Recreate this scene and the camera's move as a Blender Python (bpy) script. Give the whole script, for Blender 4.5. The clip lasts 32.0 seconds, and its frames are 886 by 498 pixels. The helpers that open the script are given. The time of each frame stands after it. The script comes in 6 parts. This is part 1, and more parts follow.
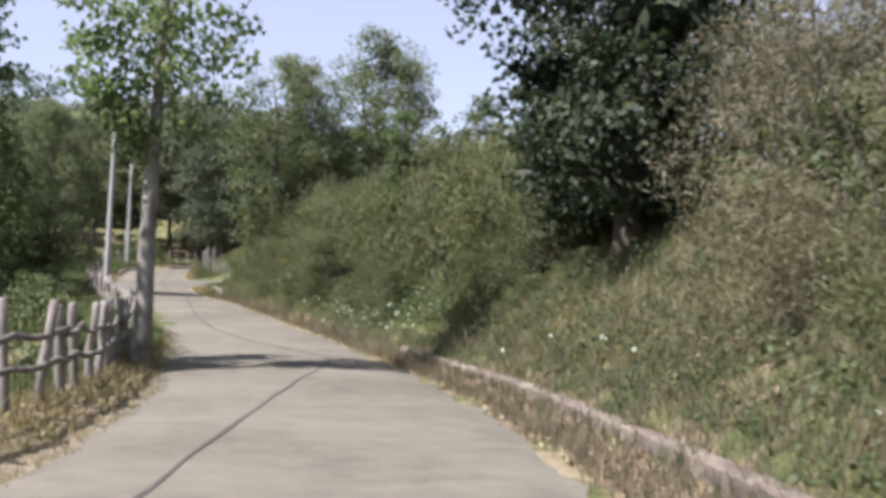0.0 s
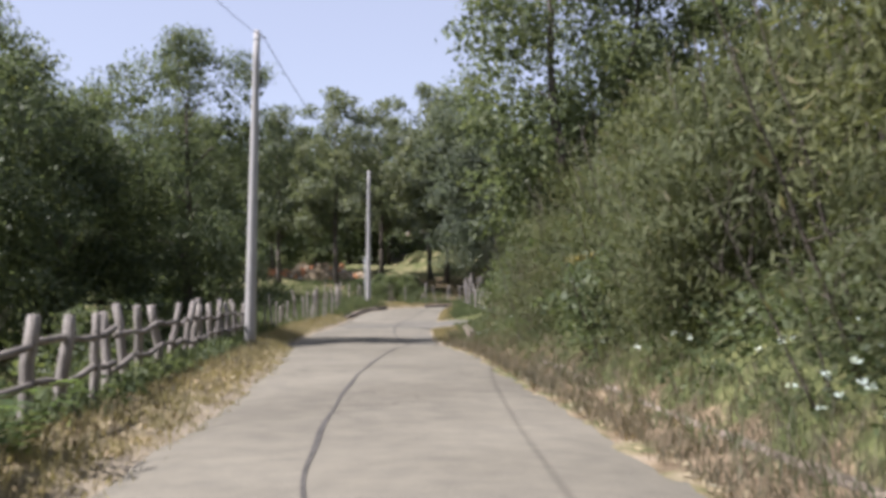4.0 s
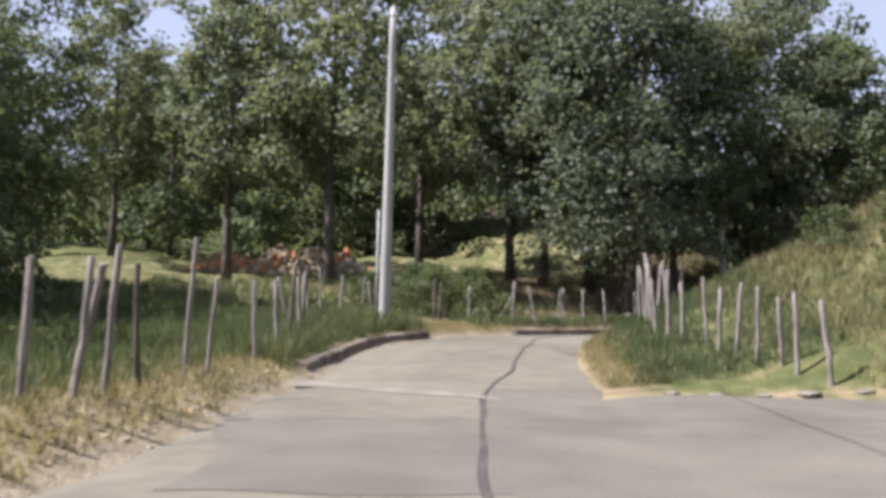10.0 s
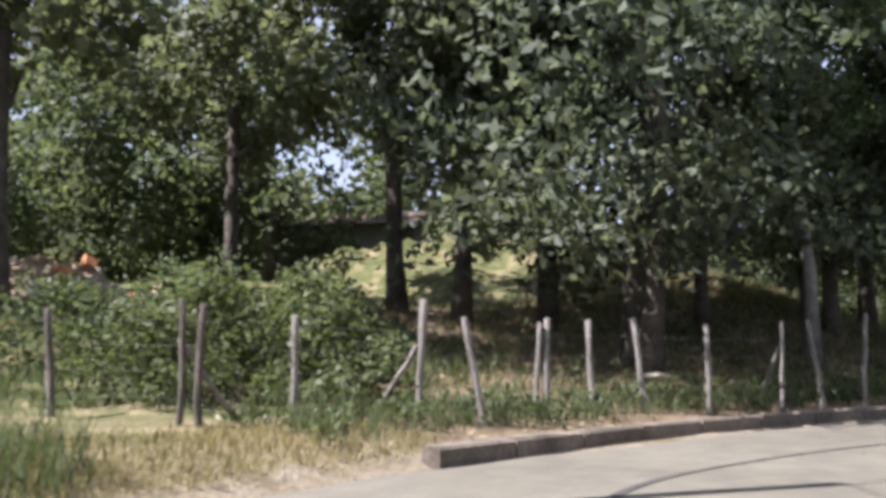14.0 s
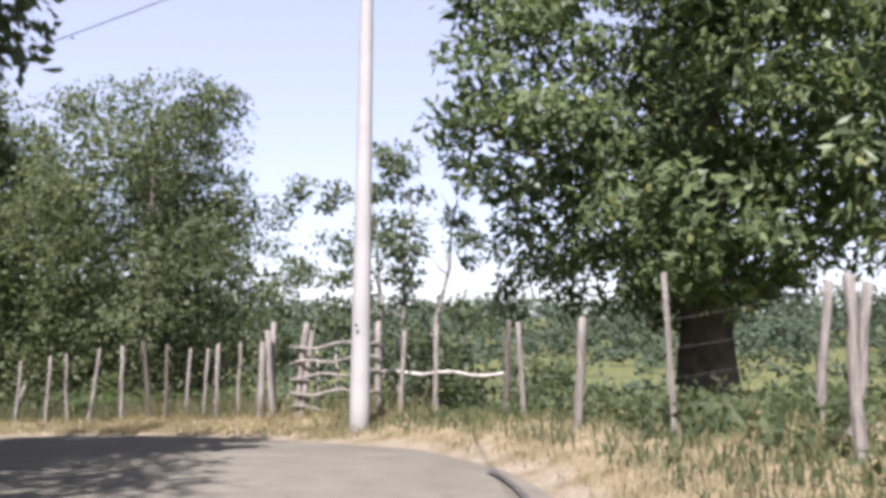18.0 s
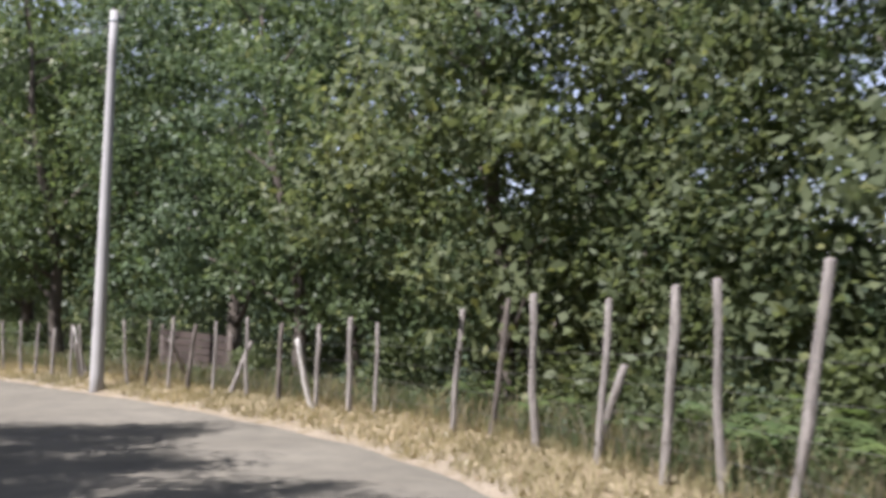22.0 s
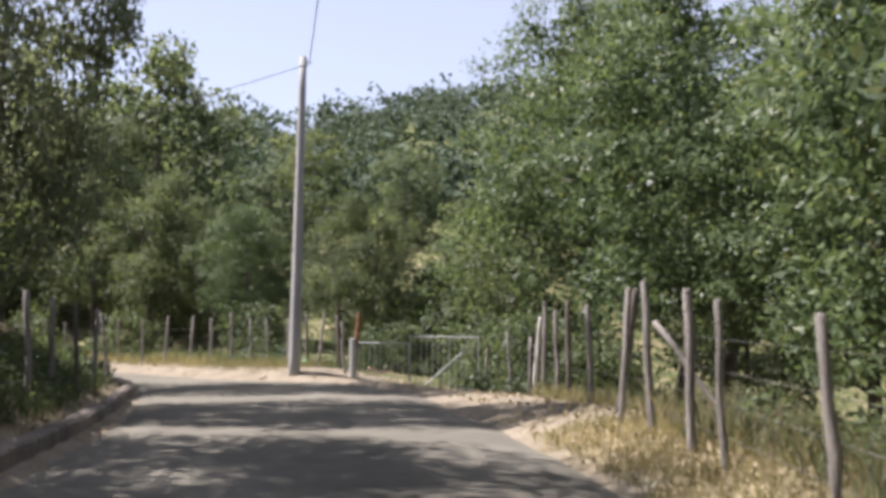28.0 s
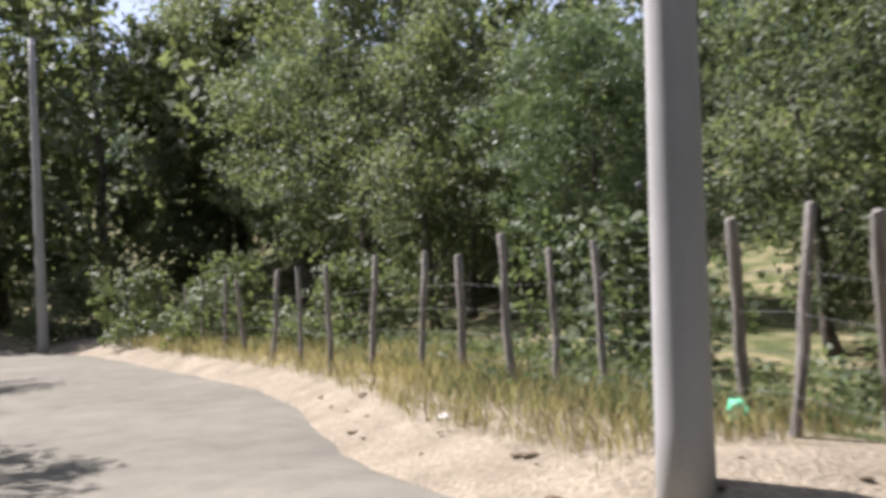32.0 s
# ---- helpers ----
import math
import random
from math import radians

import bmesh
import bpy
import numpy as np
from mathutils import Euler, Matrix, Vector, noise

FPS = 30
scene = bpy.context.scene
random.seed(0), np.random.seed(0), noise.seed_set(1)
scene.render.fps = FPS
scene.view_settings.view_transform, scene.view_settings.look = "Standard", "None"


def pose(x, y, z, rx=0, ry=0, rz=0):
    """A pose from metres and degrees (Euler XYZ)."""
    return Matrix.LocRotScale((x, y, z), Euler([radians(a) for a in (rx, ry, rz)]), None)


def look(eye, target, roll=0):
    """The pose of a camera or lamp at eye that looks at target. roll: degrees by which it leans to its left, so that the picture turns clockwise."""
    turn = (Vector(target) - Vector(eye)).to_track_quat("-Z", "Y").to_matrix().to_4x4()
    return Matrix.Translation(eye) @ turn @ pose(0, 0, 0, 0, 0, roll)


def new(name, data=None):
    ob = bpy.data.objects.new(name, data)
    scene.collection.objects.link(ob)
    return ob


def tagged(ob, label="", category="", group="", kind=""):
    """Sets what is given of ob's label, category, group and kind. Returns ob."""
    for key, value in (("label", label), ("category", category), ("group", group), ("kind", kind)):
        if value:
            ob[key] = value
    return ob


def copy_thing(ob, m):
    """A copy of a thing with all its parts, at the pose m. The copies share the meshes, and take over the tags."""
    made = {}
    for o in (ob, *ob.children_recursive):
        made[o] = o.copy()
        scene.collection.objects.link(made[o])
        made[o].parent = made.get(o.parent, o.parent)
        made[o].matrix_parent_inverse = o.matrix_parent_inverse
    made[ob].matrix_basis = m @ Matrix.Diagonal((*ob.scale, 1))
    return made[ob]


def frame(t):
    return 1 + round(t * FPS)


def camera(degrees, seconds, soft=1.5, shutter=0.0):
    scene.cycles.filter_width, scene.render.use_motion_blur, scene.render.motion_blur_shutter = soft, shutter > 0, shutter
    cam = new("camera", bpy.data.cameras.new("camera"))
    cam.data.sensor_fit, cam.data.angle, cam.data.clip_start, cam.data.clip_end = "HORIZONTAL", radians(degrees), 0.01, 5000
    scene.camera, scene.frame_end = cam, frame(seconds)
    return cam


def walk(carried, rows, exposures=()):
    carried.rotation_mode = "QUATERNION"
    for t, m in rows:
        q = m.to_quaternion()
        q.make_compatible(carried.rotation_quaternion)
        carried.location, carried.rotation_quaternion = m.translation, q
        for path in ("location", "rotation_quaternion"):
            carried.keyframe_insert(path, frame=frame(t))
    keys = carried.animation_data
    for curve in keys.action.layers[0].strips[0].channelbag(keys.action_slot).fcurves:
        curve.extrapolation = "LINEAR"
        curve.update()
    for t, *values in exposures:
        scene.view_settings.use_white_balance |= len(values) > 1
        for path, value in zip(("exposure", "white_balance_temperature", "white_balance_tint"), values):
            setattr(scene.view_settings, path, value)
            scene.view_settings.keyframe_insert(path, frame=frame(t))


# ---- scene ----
cam = camera(48.0, 32.0, 4.0, 0.25)
PATH = [
    (0, (-0.0, 0.0, 1.3), (0.06, 1.999, 1.321), 1.6),
    (0.5, (0.053, 3.116, 1.155), (0.052, 5.116, 1.19), 2.0),
    (1, (0.015, 6.208, 0.997), (-0.069, 8.206, 1.029), 2.0),
    (1.5, (-0.153, 9.307, 0.837), (-0.334, 11.298, 0.892), 1.4),
    (2, (-0.507, 12.324, 0.695), (-0.782, 14.303, 0.774), 1.4),
    (2.5, (-1.046, 15.328, 0.568), (-1.399, 17.294, 0.659), 1.7),
    (3, (-1.68, 18.321, 0.419), (-2.102, 20.275, 0.486), 0.9),
    (3.5, (-2.368, 21.319, 0.298), (-2.841, 23.261, 0.386), 0.3),
    (4, (-3.114, 24.326, 0.224), (-3.628, 26.256, 0.329), -0.7),
    (4.5, (-3.909, 27.286, 0.176), (-4.463, 29.205, 0.28), -0.3),
    (5, (-4.825, 30.174, 0.164), (-5.418, 32.08, 0.287), -0.1),
    (5.5, (-5.822, 33.031, 0.183), (-6.449, 34.924, 0.332), -0.0),
    (6, (-6.861, 35.897, 0.227), (-7.514, 37.78, 0.394), 0.0),
    (6.5, (-7.903, 38.81, 0.291), (-8.571, 40.688, 0.456), 0.3),
    (7, (-8.909, 41.813, 0.368), (-9.577, 43.693, 0.497), 0.9),
    (7.5, (-9.925, 44.796, 0.376), (-10.601, 46.676, 0.458), 1.6),
    (8, (-10.899, 47.785, 0.34), (-11.573, 49.666, 0.438), 0.5),
    (8.5, (-11.911, 50.705, 0.282), (-12.591, 52.583, 0.392), -0.1),
    (9, (-12.854, 53.516, 0.21), (-13.533, 55.394, 0.316), -1.4),
    (9.5, (-13.825, 56.178, 0.188), (-14.474, 58.066, 0.312), -0.7),
    (10, (-14.509, 58.767, 0.244), (-15.1, 60.672, 0.386), 0.8),
    (10.5, (-15.178, 61.257, 0.317), (-15.725, 63.171, 0.516), 2.4),
    (11, (-15.808, 63.756, 0.374), (-16.34, 65.677, 0.532), 2.5),
    (11.5, (-16.513, 66.107, 0.415), (-17.043, 68.027, 0.6), 2.6),
    (12, (-17.203, 68.46, 0.459), (-17.73, 70.376, 0.686), 2.3),
    (12.5, (-17.865, 70.837, 0.506), (-18.367, 72.766, 0.668), 0.9),
    (13, (-18.5, 73.213, 0.517), (-18.968, 75.148, 0.71), -0.4),
    (13.5, (-19.041, 75.573, 0.609), (-19.464, 77.515, 0.839), -0.7),
    (14, (-19.407, 77.943, 0.773), (-19.743, 79.901, 1.0), -0.4),
    (14.5, (-19.547, 80.239, 0.95), (-19.743, 82.22, 1.145), 0.1),
    (15, (-19.408, 82.381, 1.081), (-19.406, 84.376, 1.229), 1.1),
    (15.5, (-18.941, 84.289, 1.128), (-18.674, 86.268, 1.232), 2.4),
    (16, (-18.093, 85.881, 1.137), (-17.493, 87.787, 1.212), 2.5),
    (16.5, (-16.977, 87.585, 1.15), (-15.996, 89.325, 1.248), -0.6),
    (17, (-15.6, 89.395, 1.17), (-14.3, 90.911, 1.267), 0.0),
    (17.5, (-13.952, 90.898, 1.18), (-12.481, 92.246, 1.325), 0.3),
    (18, (-12.236, 92.244, 1.199), (-10.722, 93.541, 1.354), 0.4),
    (18.5, (-10.448, 93.663, 1.245), (-8.953, 94.984, 1.393), 1.3),
    (19, (-8.832, 95.356, 1.294), (-7.398, 96.745, 1.408), 1.6),
    (19.5, (-7.41, 97.143, 1.304), (-6.104, 98.658, 1.337), 1.2),
    (20, (-6.255, 99.013, 1.253), (-5.122, 100.659, 1.268), -1.9),
    (20.5, (-5.271, 100.943, 1.141), (-4.328, 102.707, 1.14), -0.2),
    (21, (-4.434, 103.054, 0.941), (-3.673, 104.904, 0.976), -0.0),
    (21.5, (-3.799, 105.283, 0.715), (-3.233, 107.201, 0.762), 1.0),
    (22, (-3.385, 107.534, 0.496), (-3.023, 109.501, 0.54), 1.4),
    (22.5, (-3.2, 109.955, 0.293), (-3.032, 111.948, 0.323), 0.9),
    (23, (-3.128, 112.508, 0.112), (-3.134, 114.508, 0.155), 0.8),
    (23.5, (-3.161, 115.097, -0.059), (-3.311, 117.091, -0.028), 0.5),
    (24, (-3.427, 117.521, -0.247), (-3.75, 119.495, -0.219), -0.4),
    (24.5, (-3.753, 119.667, -0.433), (-4.306, 121.588, -0.393), -1.7),
    (25, (-4.71, 121.964, -0.576), (-5.423, 123.833, -0.574), -0.8),
    (25.5, (-5.655, 124.261, -0.694), (-6.553, 126.048, -0.657), -1.5),
    (26, (-6.805, 126.561, -0.842), (-7.799, 128.296, -0.778), -1.4),
    (26.5, (-8.104, 128.862, -0.989), (-9.149, 130.566, -0.929), 0.0),
    (27, (-9.536, 131.122, -1.086), (-10.625, 132.799, -1.02), 0.3),
    (27.5, (-11.066, 133.334, -1.152), (-12.192, 134.985, -1.076), 0.2),
    (28, (-12.654, 135.488, -1.209), (-13.814, 137.115, -1.122), 0.1),
    (28.5, (-14.263, 137.576, -1.276), (-15.455, 139.179, -1.181), -0.1),
    (29, (-15.854, 139.589, -1.349), (-17.079, 141.168, -1.255), -0.6),
    (29.5, (-17.431, 141.534, -1.422), (-18.692, 143.085, -1.354), -0.3),
    (30, (-19.008, 143.372, -1.495), (-20.301, 144.896, -1.45), -0.4),
    (30.5, (-20.652, 145.104, -1.574), (-21.992, 146.587, -1.505), -0.4),
    (31, (-22.412, 146.784, -1.674), (-23.851, 148.172, -1.619), 0.0),
    (31.5, (-24.314, 148.395, -1.791), (-25.883, 149.635, -1.784), -0.5),
    (32, (-26.243, 149.9, -1.93), (-27.964, 150.919, -1.927), -3.1),
]
walk(cam, [(t, look(eye, target, roll)) for t, eye, target, roll in PATH],
     exposures=[(0, 1.82, 6100, 19), (3.5, 1.74, 6100, 19), (7, 1.82, 6150, 19), (10, 1.82, 6150, 19), (12, 1.87, 6000, 19), (13.5, 2.02, 6000, 19), (16.5, 2.22, 6100, 21), (18, 1.97, 6100, 22), (20, 1.82, 6000, 22), (22, 1.89, 6000, 20), (24, 1.97, 6090, 20), (26, 1.96, 6090, 20), (29, 1.92, 6280, 20), (30, 1.7, 6180, 19), (31, 1.86, 6130, 19), (32, 2.02, 6080, 19)])

# ---- sky and sun ----
SUN_TO = Vector((-0.527, -0.291, 0.799))
world = bpy.data.worlds.new("world")
scene.world = world
world.use_nodes = True
wn = world.node_tree
sky = wn.nodes.new("ShaderNodeTexSky")
sky.sky_type = "NISHITA"
sky.sun_disc = False
sky.sun_elevation = math.asin(SUN_TO.z)
sky.sun_rotation = math.atan2(SUN_TO.x, SUN_TO.y) % (2 * math.pi)
sky.dust_density = 0.25
sky.air_density = 1.0
sky.ozone_density = 1.6
wn.nodes["Background"].inputs["Strength"].default_value = 0.066
haze = wn.nodes.new("ShaderNodeHueSaturation")  # thin summer haze pales the blue
haze.inputs["Saturation"].default_value = 0.78
wn.links.new(sky.outputs[0], haze.inputs["Color"])
veil = wn.nodes.new("ShaderNodeMix")  # an even milky haze over the clear sky
veil.data_type = "RGBA"
veil.inputs[0].default_value = 0.62
veil.inputs[7].default_value = (2.75, 2.86, 3.28, 1)
wn.links.new(haze.outputs[0], veil.inputs[6])
wn.links.new(veil.outputs[2], wn.nodes["Background"].inputs["Color"])
sun = new("sun", bpy.data.lights.new("sun", "SUN"))
sun.data.energy = 3.7
sun.data.angle = radians(0.55)
sun.data.color = (1.0, 0.96, 0.9)
sun.matrix_world = look(SUN_TO * 50, (0, 0, 0))


# ---- materials ----
def material(name, rough=0.8, metal=0.0):
    m = bpy.data.materials.new(name)
    m.use_nodes = True
    b = m.node_tree.nodes["Principled BSDF"]
    b.inputs["Roughness"].default_value = rough
    b.inputs["Metallic"].default_value = metal
    b.inputs["Specular IOR Level"].default_value = 0.3
    return m, m.node_tree, b


def ramp(nt, fac, stops):
    r = nt.nodes.new("ShaderNodeValToRGB")
    while len(r.color_ramp.elements) < len(stops):
        r.color_ramp.elements.new(0.5)
    for e, (p, c) in zip(r.color_ramp.elements, stops):
        e.position, e.color = p, (*c, 1)
    nt.links.new(fac, r.inputs[0])
    return r.outputs[0]


def noise_tex(nt, scale, detail=4.0, coord="Object", rough=0.55):
    tc = nt.nodes.new("ShaderNodeTexCoord")
    n = nt.nodes.new("ShaderNodeTexNoise")
    n.inputs["Scale"].default_value = scale
    n.inputs["Detail"].default_value = detail
    n.inputs["Roughness"].default_value = rough
    nt.links.new(tc.outputs[coord], n.inputs["Vector"])
    return n.outputs["Fac"]


def mix(nt, fac, a, b, mode="MIX"):
    m = nt.nodes.new("ShaderNodeMix")
    m.data_type, m.blend_type = "RGBA", mode
    for sock, v in ((m.inputs[0], fac), (m.inputs[6], a), (m.inputs[7], b)):
        if isinstance(v, (int, float)):
            sock.default_value = v
        elif isinstance(v, tuple):
            sock.default_value = (*v, 1)
        else:
            nt.links.new(v, sock)
    return m.outputs[2]


def bump(nt, b, height, strength=0.4, dist=0.02):
    n = nt.nodes.new("ShaderNodeBump")
    n.inputs["Strength"].default_value = strength
    n.inputs["Distance"].default_value = dist
    nt.links.new(height, n.inputs["Height"])
    nt.links.new(n.outputs[0], b.inputs["Normal"])


def two_tone(name, lo, hi, scale=6.0, fine=60.0, rough=0.85, strength=0.4, dist=0.01, coord="Object", spread=(0.3, 0.7), grain=(0.7, 1.25)):
    """A surface with stains at one scale and grain at a finer one."""
    m, nt, b = material(name, rough)
    big = noise_tex(nt, scale, 5, coord)
    small = noise_tex(nt, fine, 3, coord)
    col = ramp(nt, big, [(spread[0], lo), (spread[1], hi)])
    mid = ramp(nt, small, [(0.25, (grain[0],) * 3), (0.75, (grain[1],) * 3)])
    nt.links.new(mix(nt, 1.0, col, mid, "MULTIPLY"), b.inputs["Base Color"])
    bump(nt, b, small, strength, dist)
    return m


def leaf_material(name, dark, light, tint, clear=0.3, rough=0.45):
    """Leaves: each one a little different, light shining through."""
    m, nt, b = material(name, rough + 0.1)
    b.inputs["Specular IOR Level"].default_value = 0.22
    geo = nt.nodes.new("ShaderNodeNewGeometry")
    col = ramp(nt, geo.outputs["Random Per Island"], [(0.0, dark), (0.6, light), (0.93, light), (1.0, tint)])
    patch = noise_tex(nt, 0.35, 3)
    col = mix(nt, 1.0, col, ramp(nt, patch, [(0.3, (0.75, 0.79, 0.8)), (0.7, (1.14, 1.1, 1.06))]), "MULTIPLY")
    info = nt.nodes.new("ShaderNodeObjectInfo")
    col = mix(nt, 1.0, col, ramp(nt, info.outputs["Random"], [(0.0, (0.79, 0.88, 0.94)), (1.0, (1.03, 1.07, 0.95))]), "MULTIPLY")
    nt.links.new(col, b.inputs["Base Color"])
    tr = nt.nodes.new("ShaderNodeBsdfTranslucent")
    nt.links.new(mix(nt, 1.0, col, (1.7, 1.7, 1.2), "MULTIPLY"), tr.inputs["Color"])
    ms = nt.nodes.new("ShaderNodeMixShader")
    ms.inputs[0].default_value = clear + 0.08
    nt.links.new(b.outputs[0], ms.inputs[1])
    nt.links.new(tr.outputs[0], ms.inputs[2])
    nt.links.new(ms.outputs[0], nt.nodes["Material Output"].inputs["Surface"])
    return m


OAK = leaf_material("oak_leaf", (0.055, 0.068, 0.035), (0.112, 0.126, 0.066), (0.15, 0.15, 0.06), 0.36)
HOLM = leaf_material("dark_leaf", (0.06, 0.068, 0.044), (0.14, 0.15, 0.095), (0.15, 0.16, 0.09), 0.32)
# darker holm leaves, with the tree's own shade put into the colour
SHADED_HOLM = leaf_material("shaded_holm_leaf", (0.02, 0.028, 0.016), (0.042, 0.054, 0.03), (0.09, 0.1, 0.05), 0.2)
CHESTNUT = leaf_material("chestnut_leaf", (0.046, 0.064, 0.033), (0.106, 0.134, 0.064), (0.18, 0.18, 0.07), 0.27, 0.36)
POPLAR = leaf_material("poplar_leaf", (0.06, 0.085, 0.035), (0.12, 0.155, 0.07), (0.2, 0.21, 0.1), 0.35, 0.38)
BROOM = leaf_material("broom_twig", (0.06, 0.066, 0.03), (0.115, 0.12, 0.058), (0.17, 0.14, 0.085), 0.25, 0.6)
BRAMBLE = leaf_material("bramble_leaf", (0.052, 0.066, 0.032), (0.102, 0.118, 0.055), (0.13, 0.145, 0.07), 0.3)
FARWOOD = leaf_material("far_wood_leaf", (0.034, 0.048, 0.032), (0.064, 0.082, 0.052), (0.085, 0.095, 0.055), 0.1, 0.7)
GREEN = leaf_material("green_grass_blade", (0.055, 0.07, 0.03), (0.105, 0.12, 0.056), (0.17, 0.16, 0.085), 0.28, 0.6)
STRAW = leaf_material("dry_grass_blade", (0.15, 0.12, 0.06), (0.29, 0.23, 0.125), (0.36, 0.3, 0.18), 0.3, 0.7)
PINK = leaf_material("dry_shrub_twig", (0.09, 0.08, 0.05), (0.165, 0.137, 0.092), (0.23, 0.17, 0.12), 0.2, 0.7)
FLOWER = leaf_material("white_flower", (0.7, 0.7, 0.62), (0.8, 0.8, 0.74), (0.8, 0.78, 0.6), 0.3, 0.6)
YELLOW = leaf_material("yellowed_leaf", (0.22, 0.15, 0.04), (0.34, 0.24, 0.06), (0.4, 0.28, 0.06), 0.3, 0.6)
FERN = leaf_material("fern_frond", (0.07, 0.1, 0.038), (0.115, 0.15, 0.056), (0.15, 0.16, 0.06), 0.4, 0.6)
BROWNGRASS = leaf_material("brown_grass_blade", (0.1, 0.078, 0.05), (0.19, 0.15, 0.1), (0.26, 0.21, 0.15), 0.25, 0.8)
FALLEN = leaf_material("fallen_leaf", (0.19, 0.13, 0.075), (0.34, 0.26, 0.17), (0.48, 0.42, 0.32), 0.1, 0.8)
BARK = two_tone("bark", (0.05, 0.042, 0.033), (0.13, 0.11, 0.09), 3.0, 25.0, 0.95, 0.9, 0.03)
PALEBARK = two_tone("pale_bark", (0.1, 0.095, 0.085), (0.26, 0.24, 0.21), 2.5, 22.0, 0.9, 0.7, 0.02)
POST = two_tone("weathered_post", (0.13, 0.115, 0.1), (0.33, 0.3, 0.265), 5.0, 45.0, 0.9, 0.8, 0.012, "Generated")
RAIL = two_tone("weathered_rail", (0.085, 0.075, 0.064), (0.22, 0.195, 0.165), 4.0, 40.0, 0.9, 0.8, 0.012)
DARKPOST = two_tone("dark_post", (0.06, 0.05, 0.042), (0.17, 0.145, 0.12), 5.0, 45.0, 0.9, 0.8, 0.012, "Generated")
WHITEPOST = two_tone("pale_stripped_post", (0.38, 0.36, 0.32), (0.66, 0.63, 0.57), 5.0, 45.0, 0.85, 0.6, 0.01, "Generated")
CONCRETE = two_tone("pole_concrete", (0.26, 0.252, 0.238), (0.35, 0.34, 0.322), 0.9, 60.0, 0.85, 0.15, 0.002, grain=(0.92, 1.07))
KERB = two_tone("kerb_concrete", (0.085, 0.07, 0.055), (0.23, 0.19, 0.15), 1.6, 22.0, 0.95, 0.8, 0.02)
STEEL = two_tone("painted_steel", (0.2, 0.21, 0.215), (0.36, 0.37, 0.36), 8.0, 60.0, 0.55, 0.2, 0.002)
RUST = two_tone("rusty_iron", (0.11, 0.055, 0.03), (0.25, 0.13, 0.07), 10.0, 60.0, 0.9, 0.5, 0.003)
WIRE = two_tone("fence_wire", (0.06, 0.058, 0.055), (0.14, 0.135, 0.125), 20.0, 80.0, 0.6, 0.2, 0.001)
CABLE = two_tone("cable_black", (0.03, 0.03, 0.032), (0.06, 0.06, 0.062), 5.0, 50.0, 0.6, 0.2, 0.001)
BRICK = two_tone("terracotta", (0.42, 0.16, 0.07), (0.66, 0.33, 0.17), 9.0, 40.0, 0.9, 0.5, 0.01)
STONE = two_tone("pale_stone", (0.34, 0.3, 0.25), (0.58, 0.52, 0.44), 3.0, 20.0, 0.95, 0.8, 0.03)
PLASTER = two_tone("grey_plaster", (0.2, 0.19, 0.175), (0.32, 0.305, 0.28), 1.2, 18.0, 0.95, 0.4, 0.01)
CLOTH = two_tone("green_plastic", (0.05, 0.3, 0.16), (0.09, 0.42, 0.24), 8.0, 40.0, 0.5, 0.3, 0.004)
WHITE = two_tone("white_plastic", (0.7, 0.7, 0.7), (0.82, 0.82, 0.8), 8.0, 40.0, 0.5, 0.3, 0.004)
EARTH = two_tone("dry_earth", (0.2, 0.15, 0.095), (0.33, 0.26, 0.175), 0.9, 14.0, 1.0, 0.9, 0.04)
# brown boards with the shade they stand in put into the colour
BOARD = two_tone("old_shaded_brown_board", (0.028, 0.021, 0.017), (0.06, 0.045, 0.036), 3.0, 30.0, 0.9, 0.6, 0.01)
BROWNEARTH = two_tone("brown_earth", (0.13, 0.088, 0.05), (0.23, 0.165, 0.095), 2.0, 16.0, 1.0, 0.9, 0.03)
TILE = two_tone("mossy_roof_tile", (0.1, 0.075, 0.06), (0.19, 0.14, 0.11), 2.0, 20.0, 0.95, 0.6, 0.02)
ROPE = two_tone("pink_faded_rope", (0.5, 0.3, 0.26), (0.66, 0.45, 0.38), 6.0, 50.0, 0.9, 0.5, 0.004)
SEAM = two_tone("tar_seam", (0.05, 0.047, 0.042), (0.085, 0.08, 0.072), 3.0, 30.0, 0.9, 0.5, 0.004)
STRIP = two_tone("worn_concrete", (0.14, 0.129, 0.105), (0.21, 0.192, 0.157), 2.2, 30.0, 0.95, 0.5, 0.01)
PATCH = two_tone("newer_asphalt", (0.1, 0.094, 0.079), (0.138, 0.129, 0.107), 0.8, 70.0, 0.95, 0.5, 0.006)

# road: sun-bleached asphalt with worn wheel tracks, stains and cracks
for matt in (SEAM, PATCH, STRIP):
    matt.node_tree.nodes["Principled BSDF"].inputs["Specular IOR Level"].default_value = 0.08
ASPHALT, nt, b = material("bleached_asphalt", 1.0)
b.inputs["Specular IOR Level"].default_value = 0.08
col = ramp(nt, noise_tex(nt, 0.35, 6), [(0.3, (0.116, 0.107, 0.086)), (0.7, (0.163, 0.151, 0.121))])
col = mix(nt, 1.0, col, ramp(nt, noise_tex(nt, 2.6, 5), [(0.3, (0.85, 0.85, 0.86)), (0.68, (1.08, 1.07, 1.05))]), "MULTIPLY")
fine = noise_tex(nt, 90.0, 2)
col = mix(nt, 1.0, col, ramp(nt, fine, [(0.3, (0.8, 0.8, 0.8)), (0.7, (1.18, 1.18, 1.18))]), "MULTIPLY")
vor = nt.nodes.new("ShaderNodeTexVoronoi")
